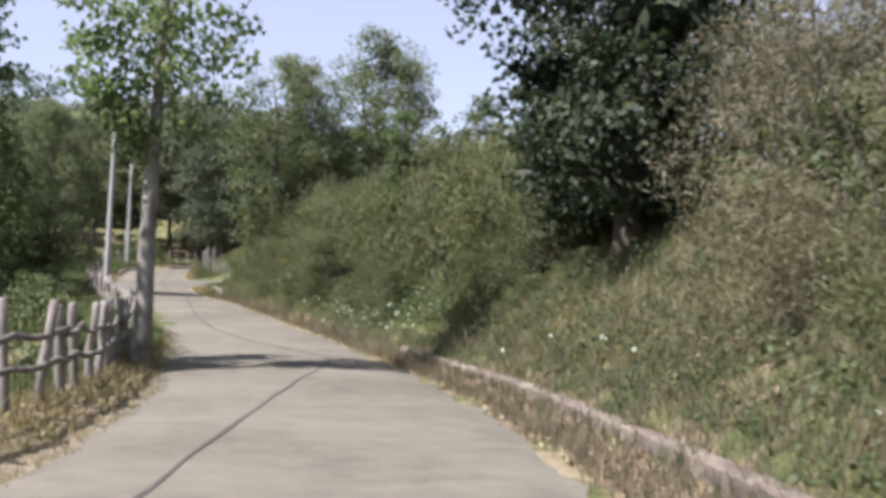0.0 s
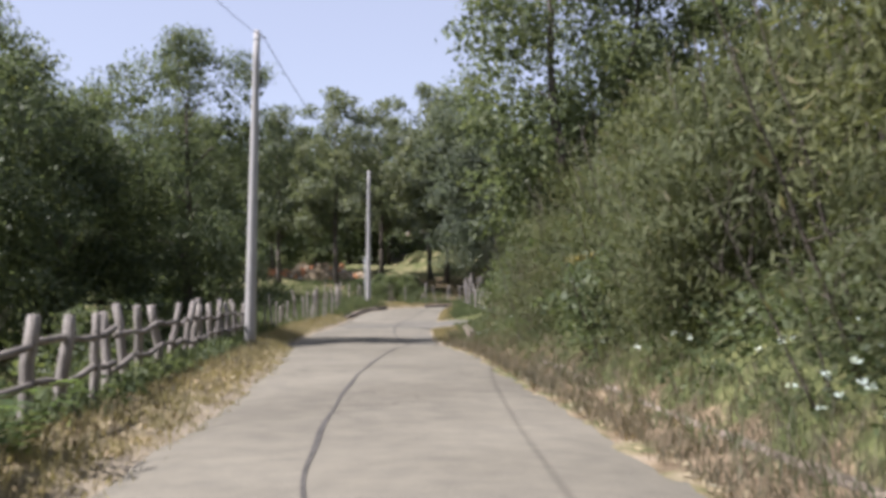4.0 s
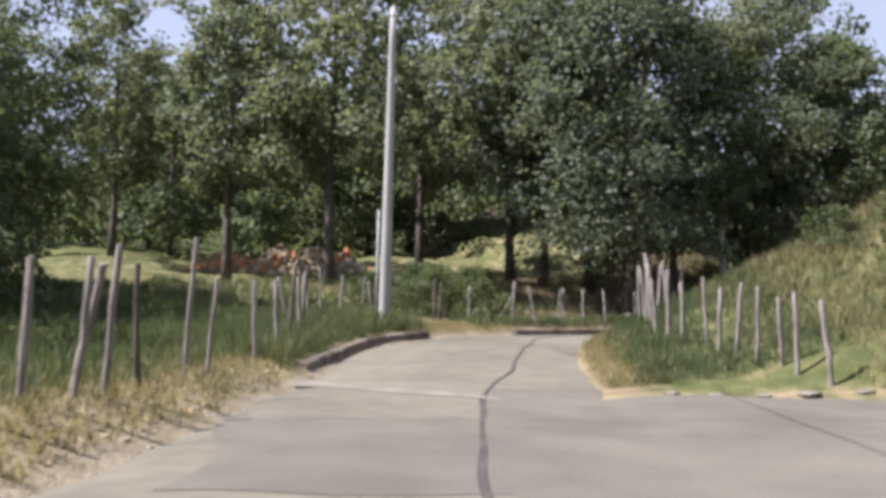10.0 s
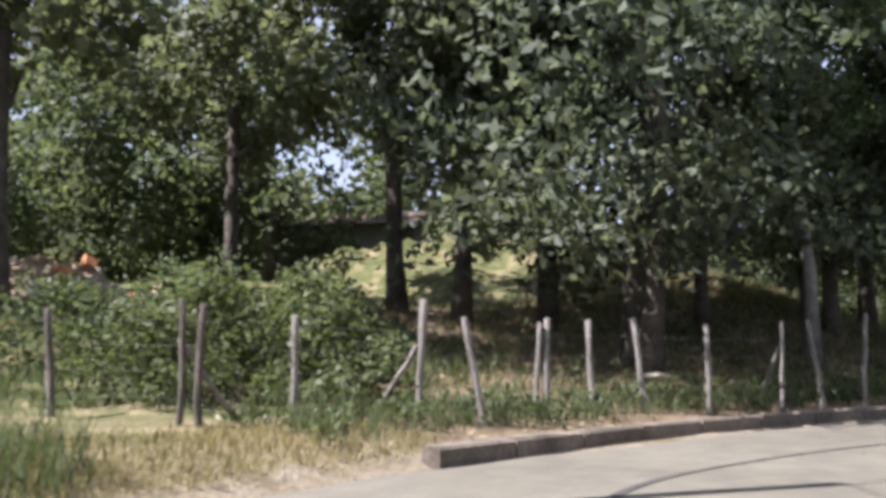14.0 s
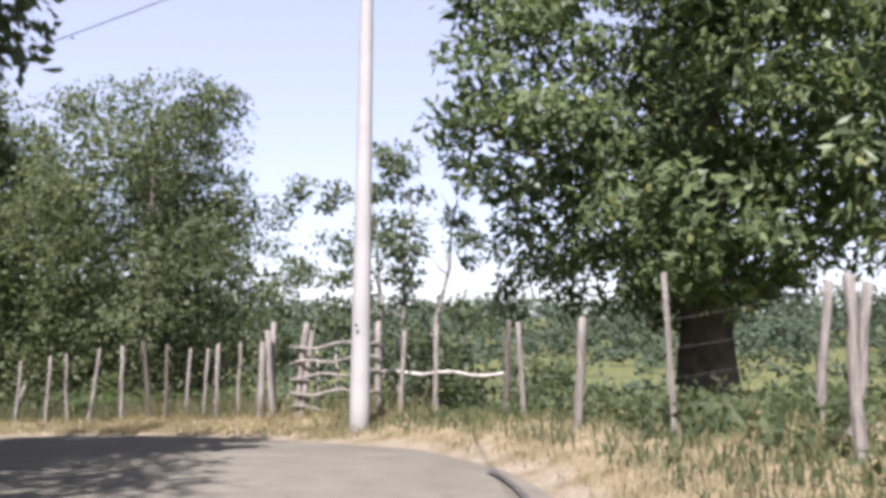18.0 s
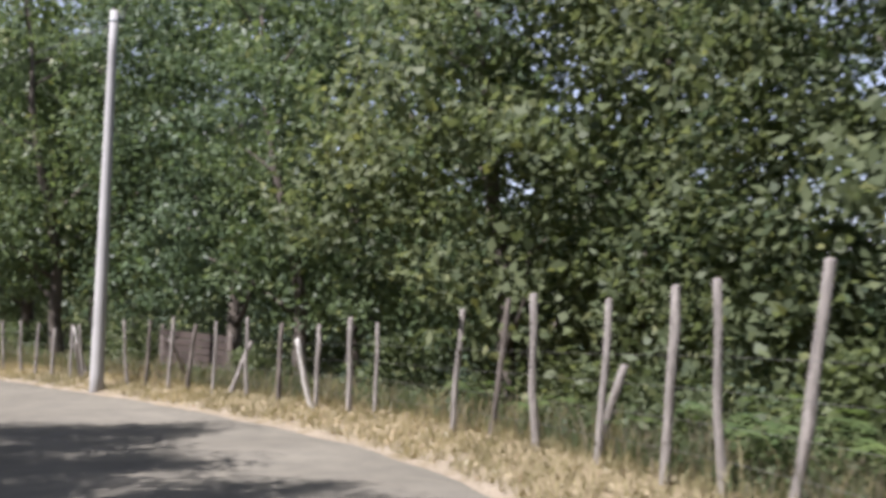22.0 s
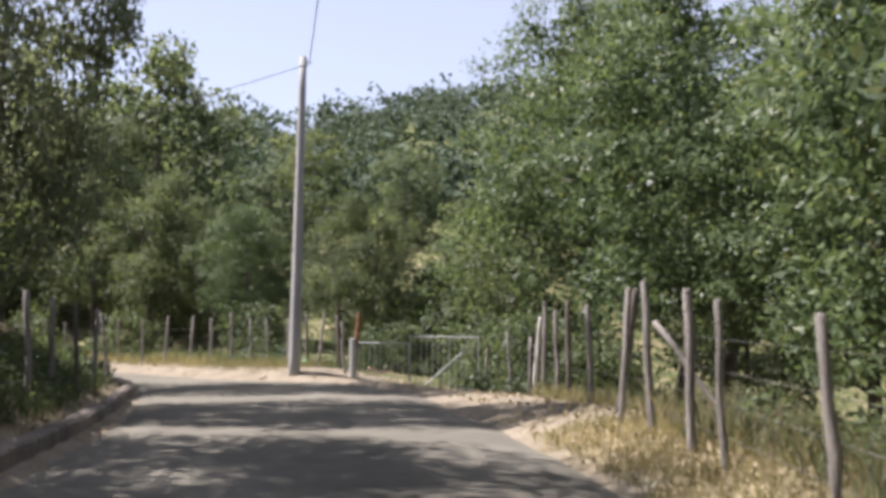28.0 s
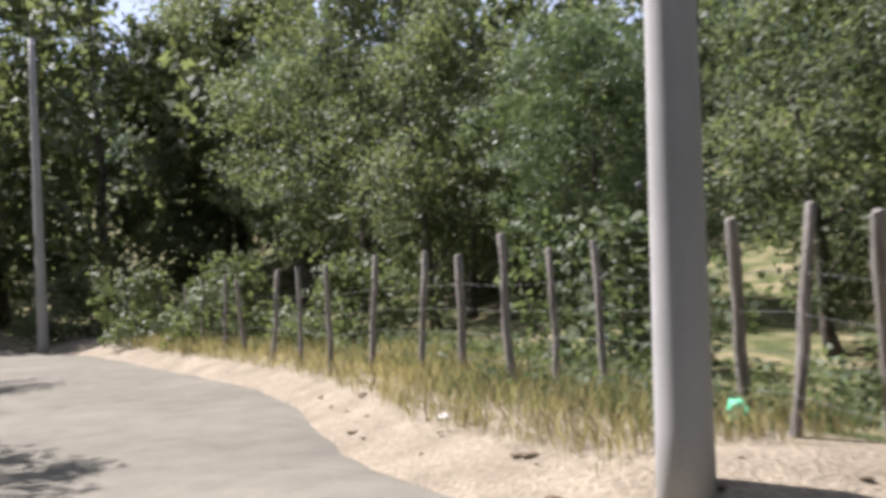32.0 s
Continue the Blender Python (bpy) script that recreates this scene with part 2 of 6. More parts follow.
vor.feature = "DISTANCE_TO_EDGE"
vor.inputs["Scale"].default_value = 0.45
tc = nt.nodes.new("ShaderNodeTexCoord")
warp = nt.nodes.new("ShaderNodeTexNoise")
warp.inputs["Scale"].default_value = 1.6
wadd = nt.nodes.new("ShaderNodeVectorMath")
wadd.operation = "MULTIPLY_ADD"
wadd.inputs[1].default_value = (1.4, 1.4, 0.0)
nt.links.new(tc.outputs["Object"], warp.inputs["Vector"])
nt.links.new(warp.outputs["Color"], wadd.inputs[0])
nt.links.new(tc.outputs["Object"], wadd.inputs[2])
nt.links.new(wadd.outputs[0], vor.inputs["Vector"])
crack = ramp(nt, vor.outputs[0], [(0.0, (0.62, 0.62, 0.62)), (0.012, (1.0, 1.0, 1.0))])
gate_n = ramp(nt, noise_tex(nt, 0.22, 2), [(0.52, (0.0, 0.0, 0.0)), (0.6, (1.0, 1.0, 1.0))])
col = mix(nt, 1.0, col, mix(nt, gate_n, (1.0, 1.0, 1.0), crack), "MULTIPLY")
nt.links.new(col, b.inputs["Base Color"])
bump(nt, b, fine, 0.5, 0.006)

# ground: green and dry grass, leaf litter and sand, by kind of place
GROUND, nt, b = material("ground", 1.0)
b.inputs["Specular IOR Level"].default_value = 0.1
att = nt.nodes.new("ShaderNodeAttribute")
att.attribute_name = "kind"
sep = nt.nodes.new("ShaderNodeSeparateColor")
nt.links.new(att.outputs["Color"], sep.inputs[0])
big, mid_n, small = noise_tex(nt, 0.25, 5), noise_tex(nt, 1.7, 6), noise_tex(nt, 24.0, 4)
green = ramp(nt, mid_n, [(0.3, (0.06, 0.072, 0.028)), (0.72, (0.13, 0.135, 0.055))])
dry = ramp(nt, mid_n, [(0.28, (0.13, 0.105, 0.058)), (0.7, (0.27, 0.22, 0.135))])
litter = ramp(nt, mid_n, [(0.3, (0.085, 0.064, 0.042)), (0.72, (0.25, 0.188, 0.12))])
sand = ramp(nt, mid_n, [(0.25, (0.165, 0.137, 0.098)), (0.75, (0.275, 0.232, 0.17))])


def masked(channel, width=0.3):
    add = nt.nodes.new("ShaderNodeMath")
    add.operation = "ADD"
    nt.links.new(sep.outputs[channel], add.inputs[0])
    nt.links.new(mid_n, add.inputs[1])
    return ramp(nt, add.outputs[0], [(1.0 - width, (0, 0, 0)), (1.0 + width * 0.2, (1, 1, 1))])


col = mix(nt, masked(0), green, dry)
col = mix(nt, masked(2), col, litter)
col = mix(nt, masked(1), col, sand)
col = mix(nt, 1.0, col, ramp(nt, small, [(0.3, (0.7, 0.7, 0.7)), (0.7, (1.25, 1.25, 1.25))]), "MULTIPLY")
nt.links.new(col, b.inputs["Base Color"])
bump(nt, b, small, 0.9, 0.05)

# ---- the plan: the road's middle line, metres from its start along it, side: right positive ----
CENTRE = np.array([
    (-0.18, -14.98, 0.71), (-0.1, -7.86, 0.37), (-0.01, -0.74, 0.04), (-0.04, 6.38, -0.31),
    (-0.75, 13.46, -0.65), (-2.18, 20.43, -0.95), (-3.97, 27.33, -1.11), (-6.21, 34.08, -1.09),
    (-8.57, 40.8, -0.97), (-10.84, 47.55, -0.97), (-13.13, 54.29, -1.08), (-15.13, 61.13, -0.99),
    (-17.05, 67.98, -0.85), (-18.84, 74.87, -0.7), (-19.33, 81.95, -0.26), (-16.35, 88.31, -0.14),
    (-11.16, 93.16, -0.07), (-6.59, 98.58, -0.05), (-3.92, 105.16, -0.57), (-3.18, 112.22, -1.16),
    (-3.84, 119.29, -1.69), (-6.51, 125.88, -2.1), (-10.17, 131.99, -2.41), (-14.39, 137.72, -2.58),
    (-18.92, 143.21, -2.79), (-24.06, 148.13, -3.08), (-30.06, 151.91, -3.36), (-37.05, 152.89, -3.58),
    (-44.13, 152.1, -3.79), (-51.19, 151.23, -4.0), (-58.26, 150.37, -4.22), (-65.33, 149.5, -4.43),
])
STEP = 7.121
LENGTH = STEP * 31


def on_line(s):
    """Places on the middle line."""
    u = np.clip(np.atleast_1d(np.asarray(s, float)) / STEP, 0, 30.999)
    i = u.astype(int)
    f = (u - i)[:, None]
    p0, p1, p2, p3 = (CENTRE[np.clip(i + k, 0, 31)] for k in (-1, 0, 1, 2))
    return 0.5 * (2 * p1 + (p2 - p0) * f + (2 * p0 - 5 * p1 + 4 * p2 - p3) * f * f + (3 * p1 - p0 - 3 * p2 + p3) * f ** 3)


LINE_S = np.arange(0, LENGTH, 0.4)
LINE = on_line(LINE_S)
TANG = np.gradient(LINE[:, :2], axis=0)
TANG /= np.linalg.norm(TANG, axis=1)[:, None]
SIDE = np.stack([TANG[:, 1], -TANG[:, 0]], 1)


def spot(s, lat):
    """World x, y of a place beside the road."""
    s = np.asarray(s, float)
    lat = np.asarray(lat, float)
    x = np.interp(s, LINE_S, LINE[:, 0]) + lat * np.interp(s, LINE_S, SIDE[:, 0])
    y = np.interp(s, LINE_S, LINE[:, 1]) + lat * np.interp(s, LINE_S, SIDE[:, 1])
    return x, y


def road_z(s):
    return np.interp(s, LINE_S, LINE[:, 2])


def beside(x, y):
    """Metres along the road and to its side, for world places."""
    x, y = np.asarray(x, float).ravel(), np.asarray(y, float).ravel()
    out_s, out_l = np.empty(len(x)), np.empty(len(x))
    for a in range(0, len(x), 20000):
        dx = x[a:a + 20000, None] - LINE[None, :, 0]
        dy = y[a:a + 20000, None] - LINE[None, :, 1]
        i = np.argmin(dx * dx + dy * dy, axis=1)
        k = np.arange(len(i))
        out_s[a:a + 20000] = LINE_S[i] + dx[k, i] * TANG[i, 0] + dy[k, i] * TANG[i, 1]
        d = np.hypot(dx[k, i], dy[k, i])
        out_l[a:a + 20000] = np.sign(dx[k, i] * SIDE[i, 0] + dy[k, i] * SIDE[i, 1]) * d
    return out_s, out_l


# edges of the asphalt
EDGE_S = [0, 25, 36, 45, 52, 58, 66, 72, 80, 86, 92, 98, 101, 103, 106, 114, 124, 135, 150, 160, 168, 176, 180, 183, 184.5, 186, 189, 192, 198, 206, 221]
EDGE_L = [-2.9, -2.9, -2.85, -2.5, -2.2, -2.1, -2.6, -3.0, -3.1, -2.8, -2.8, -3.2, -3.6, -3.6, -3.2, -3.5, -3.2, -3.0, -3.1, -3.1, -3.1, -3.3, -3.2, -3.0, -2.7, -2.5, -2.7, -2.8, -2.6, -1.8, -1.2]
EDGE_R = [1.5, 1.5, 1.9, 2.1, 2.05, 2.0, 1.9, 1.75, 1.65, 1.8, 2.0, 1.5, 1.05, 0.95, 1.0, 1.35, 2.1, 2.2, 1.75, 1.6, 1.8, 1.65, 2.2, 2.3, 1.7, 0.75, 0.6, 1.3, 2.5, 3.6, 4.0]

# height above the road, by distance from the asphalt's edge, for stretches of the road
GAP = [0, 0.5, 1.0, 2.2, 5.0, 10.0, 23.0]
RIGHT_S = [0, 62, 70, 77, 79.5, 82, 90, 97, 105, 111, 118, 126, 140, 175, 182, 184.4, 185.6, 192, 221]
RIGHT_NEAR = [
    [0, -0.1, 0.1, 1.0, 3.2, 4.4, 5.0],
    [0, -0.1, 0.1, 1.0, 3.0, 4.2, 5.0],
    [0, -0.05, 0.0, 0.9, 2.6, 4.0, 5.0],
    [0, 0.0, 0.04, 0.7, 1.5, 2.6, 3.6],
    [0, 0.06, 0.1, 0.3, 0.7, 1.4, 3.0],
    [0, 0.03, 0.05, 0.1, 0.25, 0.9, 3.0],
    [0, 0.02, 0.05, 0.2, 1.0, 3.6, 6.0],
    [0, 0.2, 0.4, 0.9, 2.4, 5.6, 7.5],
    [0, 0.3, 0.5, 1.0, 1.8, 2.4, 2.0],
    [0, 0.25, 0.4, 0.7, 1.4, 1.6, 0.5]]
RIGHT_FAR = [
    [0, 0.15, 0.35, 0.55, 0.9, 0.3, -1.5],
    [0, 0.1, 0.25, 0.3, -0.4, -2.0, -6.0],
    [0, 0.12, 0.25, 0.1, -1.6, -3.5, -8.0],
    [0, 0.1, 0.2, 0.1, -1.2, -2.8, -6.0],
    [0, 0.02, -0.05, -0.2, -0.7, -1.6, -2.5],
    [0, 0.05, -0.05, -0.22, -0.6, -1.4, -2.0],
    [0, 0.22, 0.3, 0.22, -0.2, -1.0, -1.0],
    [0, 0.15, 0.25, 0.25, 0.1, 0.8, 5.0],
    [0, 0.15, 0.25, 0.25, 0.4, 2.0, 7.0]]
RIGHT = np.array(RIGHT_NEAR + RIGHT_FAR)
LEFT_S = [0, 64, 74, 100, 106, 128, 140, 152, 160, 188, 200, 221]
LEFT = np.array([
    [0, 0.15, 0.15, -0.2, -1.2, -2.0, -2.5], [0, 0.15, 0.2, 0.1, -0.6, -1.4, -2.0], [0, 0.2, 0.32, 0.35, 0.2, 0.1, 0.6],
    [0, 0.25, 0.35, 0.45, 0.5, 1.1, 2.7], [0, 0.2, 0.25, 0.35, 0.9, 1.6, 2.9], [0, 0.2, 0.25, 0.45, 1.8, 4.0, 7.0],
    [0, 0.1, 0.2, 0.5, 1.4, 3.0, 5.0], [0, 0.2, 0.3, 0.9, 2.2, 3.6, 6.0], [0, 0.22, 0.4, 1.6, 3.0, 4.4, 7.0],
    [0, 0.22, 0.35, 1.2, 2.6, 4.2, 7.0], [0, 0.2, 0.3, 0.6, 1.5, 3.5, 7.0], [0, 0.2, 0.3, 0.6, 1.5, 3.5, 7.0]])


def lumps(x, y, size, seed=0.0):
    """Soft unevenness of the ground, about -1 to 1."""
    a, b = x / size + seed * 7.3, y / size - seed * 3.1
    return (np.sin(a * 2.1 + 1.3 * np.sin(b * 1.7)) + np.sin(b * 2.7 + 1.1 * np.sin(a * 1.9 + 2.0)) + np.sin((a + b) * 3.9 + seed)) / 3


def table(rows, keys, s, gap):
    """Two-way interpolation in a table of heights."""
    k = np.clip(np.searchsorted(keys, s, side="right") - 1, 0, len(keys) - 2)
    keys = np.asarray(keys, float)
    f = np.clip((s - keys[k]) / (keys[k + 1] - keys[k]), 0, 1)
    j = np.clip(np.searchsorted(GAP, gap, side="right") - 1, 0, len(GAP) - 2)
    g_ = np.asarray(GAP)
    h = np.clip((gap - g_[j]) / (g_[j + 1] - g_[j]), 0, 1)
    near = rows[k, j] * (1 - h) + rows[k, j + 1] * h
    far = rows[k + 1, j] * (1 - h) + rows[k + 1, j + 1] * h
    return near * (1 - f) + far * f


def height(x, y):
    """The ground's height."""
    shape = np.shape(x)
    x, y = np.asarray(x, float).ravel(), np.asarray(y, float).ravel()
    s, lat = beside(x, y)
    sc = np.clip(s, 0, LENGTH - 1)
    right = lat - np.interp(sc, EDGE_S, EDGE_R)
    left = np.interp(sc, EDGE_S, EDGE_L) - lat
    gap = np.maximum(right, left)
    side = np.where(lat > 0, table(RIGHT, RIGHT_S, sc, np.maximum(right, 0)), table(LEFT, LEFT_S, sc, np.maximum(left, 0)))
    z = road_z(sc) + side
    z = np.where(gap < 0.0, z - 0.02 - 0.12 * np.clip(-gap / 0.5, 0, 1), z - 0.02)
    z += np.clip(gap, 0, 4) * 0.025 * lumps(x, y, 1.4) + np.clip(gap - 3, 0, 12) * 0.03 * lumps(x, y, 6.0, 2.0)
    # the side road runs level to the right
    ax, ay = x + 15.0, y - 70.2
    along_, off = ax * 0.993 + ay * 0.119, np.abs(ax * 0.119 - ay * 0.993)
    w = np.clip((4.0 - off) / 1.6, 0, 1) * np.clip((right - 0.2) / 2.0, 0, 1) * np.clip((24 - along_) / 6, 0, 1) * (along_ > -3)
    z = z * (1 - w) + float(road_z(87.0)) * w
    # hills round the valley: high to the north and west, open to the north-east
    dx, dy = x + 10, y - 95
    far = np.maximum(np.abs(lat) - 28, 0)
    way = np.degrees(np.arctan2(-dx, dy))
    rise = np.interp(way, [-180, -120, -75, -35, -12, 10, 22, 30, 40, 50, 60, 120, 180], [0.5, 0.4, 0.24, 0.16, 0.42, 1.0, 1.06, 1.1, 0.98, 0.9, 1.0, 0.7, 0.5])
    hill = np.interp(far, [0, 40, 120, 260, 500, 900, 2500], [0, 4, 20, 50, 84, 100, 100]) * rise
    z += hill * (1 + 0.18 * lumps(x, y, 90.0, 1.0)) - np.interp(far, [0, 60, 300], [0, 8, 6]) * (1 - rise) * 0.6
    return z.reshape(shape)


def ground_at(s, lat):
    x, y = spot(s, lat)
    return float(x), float(y), float(height(np.array([x]), np.array([y]))[0])


# ---- mesh helpers ----
def link(name, me, parent=None, label=""):
    ob = new(name, me)
    if parent is not None:
        ob.parent = parent
    if label:
        ob["label"] = label
    return ob


def mesh_from(name, verts, faces, mat, smooth=False):
    me = bpy.data.meshes.new(name)
    me.from_pydata([tuple(v) for v in verts], [], faces)
    me.materials.append(mat)
    if smooth:
        me.polygons.foreach_set("use_smooth", np.ones(len(me.polygons), bool))
    me.update()
    return me


def quads_mesh(name, verts, mats, index=None):
    """Separate four-cornered leaves: verts of shape (n, 4, 3)."""
    n = len(verts)
    me = bpy.data.meshes.new(name)
    me.vertices.add(n * 4)
    me.vertices.foreach_set("co", verts.astype(np.float32).ravel())
    me.loops.add(n * 4)
    me.loops.foreach_set("vertex_index", np.arange(n * 4, dtype=np.int32))
    me.polygons.add(n)
    me.polygons.foreach_set("loop_start", np.arange(n, dtype=np.int32) * 4)
    me.polygons.foreach_set("loop_total", np.full(n, 4, np.int32))
    for m in mats:
        me.materials.append(m)
    if index is not None:
        me.polygons.foreach_set("material_index", index.astype(np.int32))
    me.update()
    me.validate()
    return me


def tube_data(points, radii, sides=8, start=0):
    """Verts and faces of a closed tapering tube."""
    pts = [Vector(p) for p in points]
    verts, faces = [], []
    up = Vector((0.3, 0.2, 1)).normalized()
    for i, p in enumerate(pts):
        d = (pts[min(i + 1, len(pts) - 1)] - pts[max(i - 1, 0)]).normalized()
        a = d.cross(up if abs(d.dot(up)) < 0.95 else Vector((1, 0, 0))).normalized()
        c = d.cross(a)
        for k in range(sides):
            w = 2 * math.pi * k / sides
            verts.append(p + (a * math.cos(w) + c * math.sin(w)) * radii[i])
    for i in range(len(pts) - 1):
        for k in range(sides):
            q = start + i * sides
            faces.append((q + k, q + (k + 1) % sides, q + sides + (k + 1) % sides, q + sides + k))
    faces.append(tuple(start + k for k in range(sides))[::-1])
    faces.append(tuple(start + (len(pts) - 1) * sides + k for k in range(sides)))
    return verts, faces


def tubes_mesh(name, tubes, mat, sides=8, smooth=True):
    verts, faces = [], []
    for pts, radii in tubes:
        v, f = tube_data(pts, radii, sides, len(verts))
        verts += v
        faces += f
    return mesh_from(name, verts, faces, mat, smooth)


def leaves(rng, centres, spread, per, length, width, droop=0.2, up=0.35, out=None):
    """Leaves in clumps round the centres; returns (n, 4, 3)."""
    n = len(centres) * per
    c = np.repeat(centres, per, axis=0)
    sp = np.repeat(np.broadcast_to(spread, (len(centres),)), per)[:, None]
    off = rng.normal(size=(n, 3))
    off /= np.linalg.norm(off, axis=1)[:, None] + 1e-6
    off *= (rng.random((n, 1)) ** 0.45) * sp * np.array([1.15, 1.15, 0.75])
    p = c + off
    a = rng.normal(size=(n, 3)) + off / (sp + 1e-6) * 0.8
    a[:, 2] -= droop
    a /= np.linalg.norm(a, axis=1)[:, None] + 1e-6
    nrm = rng.normal(size=(n, 3)) * (0.8 if out is None else 0.55)
    nrm[:, 2] += up * 2
    if out is not None:
        nrm += np.repeat(out, per, axis=0) * 1.1
    b = np.cross(a, nrm)
    b /= np.linalg.norm(b, axis=1)[:, None] + 1e-6
    ln = length * (0.65 + 0.7 * rng.random((n, 1)))
    wd = width * (0.65 + 0.7 * rng.random((n, 1)))
    fold = np.cross(a, b) * wd * 0.25
    return np.stack([p - a * ln * 0.5, p + b * wd * 0.5 + fold, p + a * ln * 0.5, p - b * wd * 0.5 + fold], 1)


def limb(rng, start, way, length, radius, steps=5, bend=0.25):
    p, d = Vector(start), Vector(way).normalized()
    pts, rad = [p.copy()], [radius]
    for i in range(steps):
        d = (d + Vector(rng.normal(size=3)) * bend * 0.4 + Vector((0, 0, 0.06))).normalized()
        p = p + d * length / steps
        pts.append(p.copy())
        rad.append(radius * (1 - 0.78 * (i + 1) / steps))
    return pts, rad


def build_tree(name, seed, tall, wide, clear, mat, bark, clumps=170, per=60, leaf=(0.24, 0.13), clump=0.75, trunk=0.2, lean=(0, 0), trunks=1, droop=0.2, shape="round", puffs=16, core=0.25, fill=34, deep=0.3):
    """A tree: tapered trunk with limbs, and a crown of leaf clumps with gaps. clear: height of the lowest leaves."""
    rng = np.random.default_rng(seed)
    thing = new(name)
    tubes, tips = [], []
    for k in range(trunks):
        sx, sy = (rng.normal(size=2) * 0.35 if trunks > 1 else (0, 0))
        top = Vector((lean[0] + sx * 2.5, lean[1] + sy * 2.5, tall * 0.86))
        base = Vector((sx, sy, -0.35))
        n = 8
        pts = [base.lerp(top, i / n) + Vector((rng.normal() * 0.05 * tall / 8, rng.normal() * 0.05 * tall / 8, 0)) * (0 if i == 0 else 1) for i in range(n + 1)]
        rad = [trunk * (1.35 if i == 0 else 1.0) * (1 - 0.85 * i / n) for i in range(n + 1)]
        tubes.append((pts, rad))
        for j in range(9):
            f = clear / tall * 0.9 + (0.86 - clear / tall * 0.9) * (j + rng.random()) / 9
            p = base.lerp(top, min(f / 0.86, 0.98))
            w = rng.random() * 6.283
            reach = wide * (1.0 - 0.55 * f) * (0.42 + 0.22 * rng.random())
            tubes.append(limb(rng, p, (math.cos(w), math.sin(w), 0.35 + 0.5 * rng.random()), reach, trunk * (0.42 - 0.3 * f)))
            tips.append(tubes[-1][0][-1])
    for pts, rad in tubes:
        nm = "trunk" if rad[0] >= trunk else "limb"
        link(nm, tubes_mesh(nm, [(pts, rad)], bark, 8 if nm == "trunk" else 5), thing)
    # crown: lobes at the limbs' ends and a full envelope, hollowed between
    def breadth(h):
        return {"round": math.sqrt(max(1 - (2 * h - 0.85) ** 2 / 1.4, 0.04)), "cone": 1.05 - h * 0.95, "slim": 0.9 - 0.5 * abs(2 * h - 0.8), "bush": math.sqrt(max(1 - h * h, 0.05))}[shape]

    cs, outs = [], []
    lobes = []
    for k in range(puffs):
        h = 0.06 + 0.86 * (k + rng.random()) / puffs
        w = k * 2.4 + rng.random() * 0.8
        r = wide * (0.3 + 0.18 * rng.random()) * (1.15 - 0.3 * h)
        q = max(wide * breadth(h) * (0.8 + 0.35 * rng.random()) - r, 0.1 * wide)
        lobes.append((np.array([math.cos(w) * q + lean[0] * h, math.sin(w) * q + lean[1] * h, clear + h * (tall - clear)]), r))
    lobes.append((np.array([lean[0], lean[1], tall - 0.2 * wide]), wide * 0.3))
    share = np.array([r * r for _, r in lobes])
    share /= share.sum()
    while len(cs) < clumps:
        d = rng.normal(size=3)
        d /= np.linalg.norm(d)
        if rng.random() > core:
            c, r = lobes[rng.choice(len(lobes), p=share)]
            away = c - np.array([lean[0] * 0.5, lean[1] * 0.5, clear + 0.4 * (tall - clear)])
            d = d + 0.4 * away / (np.linalg.norm(away) + 1e-6) + np.array([0, 0, 0.2])
            d /= np.linalg.norm(d)
            p = c + d * r * (0.68 + 0.32 * rng.random()) * np.array([1, 1, 0.85])
        else:
            h = rng.random()
            p = np.array([*(d[:2] * wide * breadth(h) * 0.75 * rng.random() ** 0.5 + np.array(lean) * h), clear + h * 0.85 * (tall - clear)])
        if p[2] < clear * 0.9 or p[2] > tall * 1.03:
            continue
        cs.append(p)
        outs.append(d)
    cs = np.array(cs)
    v = leaves(rng, cs, clump * (0.55 + 0.5 * rng.random(len(cs))), per, leaf[0], leaf[1], droop, 0.35, np.array(outs))
    if fill:
        mids = np.array([c * np.array([0.92, 0.92, 1.0]) for c, r in lobes])
        sizes = np.array([r for c, r in lobes])
        big = min(float(sizes.mean()) * 0.2, deep)
        v = np.concatenate([v, leaves(rng, mids, sizes * 0.62, fill * 5, big, big * 0.8, 0.2, 0.3)])
    link("crown", quads_mesh("crown", v, [mat]), thing)
    return thing


def put_tree(proto, x, y, turn, size=1.0, tall=None, sink=0.15):
    z = float(height(np.array([x]), np.array([y]))[0])
    m = Matrix.Translation((x, y, z - sink)) @ Matrix.Rotation(turn, 4, "Z")
    ob = copy_thing(proto, m)
    ob.scale = (size, size, tall if tall else size)
    return ob

# ---- ground: one sheet to the horizon ----
def lines(lo, hi, step, out):
    near = np.arange(lo, hi + step, step)
    grow, a = [], step
    p = 0.0
    while p < out:
        a *= 1.25
        p += a
        grow.append(p)
    grow = np.array(grow)
    return np.concatenate([(near[0] - grow)[::-1], near, near[-1] + grow])


gx, gy = lines(-58, 16, 0.52, 2600), lines(-14, 172, 0.52, 2600)
X, Y = np.meshgrid(gx, gy)
Z = height(X, Y)
nx, ny = len(gx), len(gy)
me = bpy.data.meshes.new("ground")
me.vertices.add(nx * ny)
me.vertices.foreach_set("co", np.stack([X, Y, Z], -1).astype(np.float32).ravel())
q = (np.arange(ny - 1)[:, None] * nx + np.arange(nx - 1)[None, :]).ravel()
loops = np.stack([q, q + 1, q + nx + 1, q + nx], 1).astype(np.int32)
me.loops.add(loops.size)
me.loops.foreach_set("vertex_index", loops.ravel())
me.polygons.add(len(q))
me.polygons.foreach_set("loop_start", np.arange(len(q), dtype=np.int32) * 4)
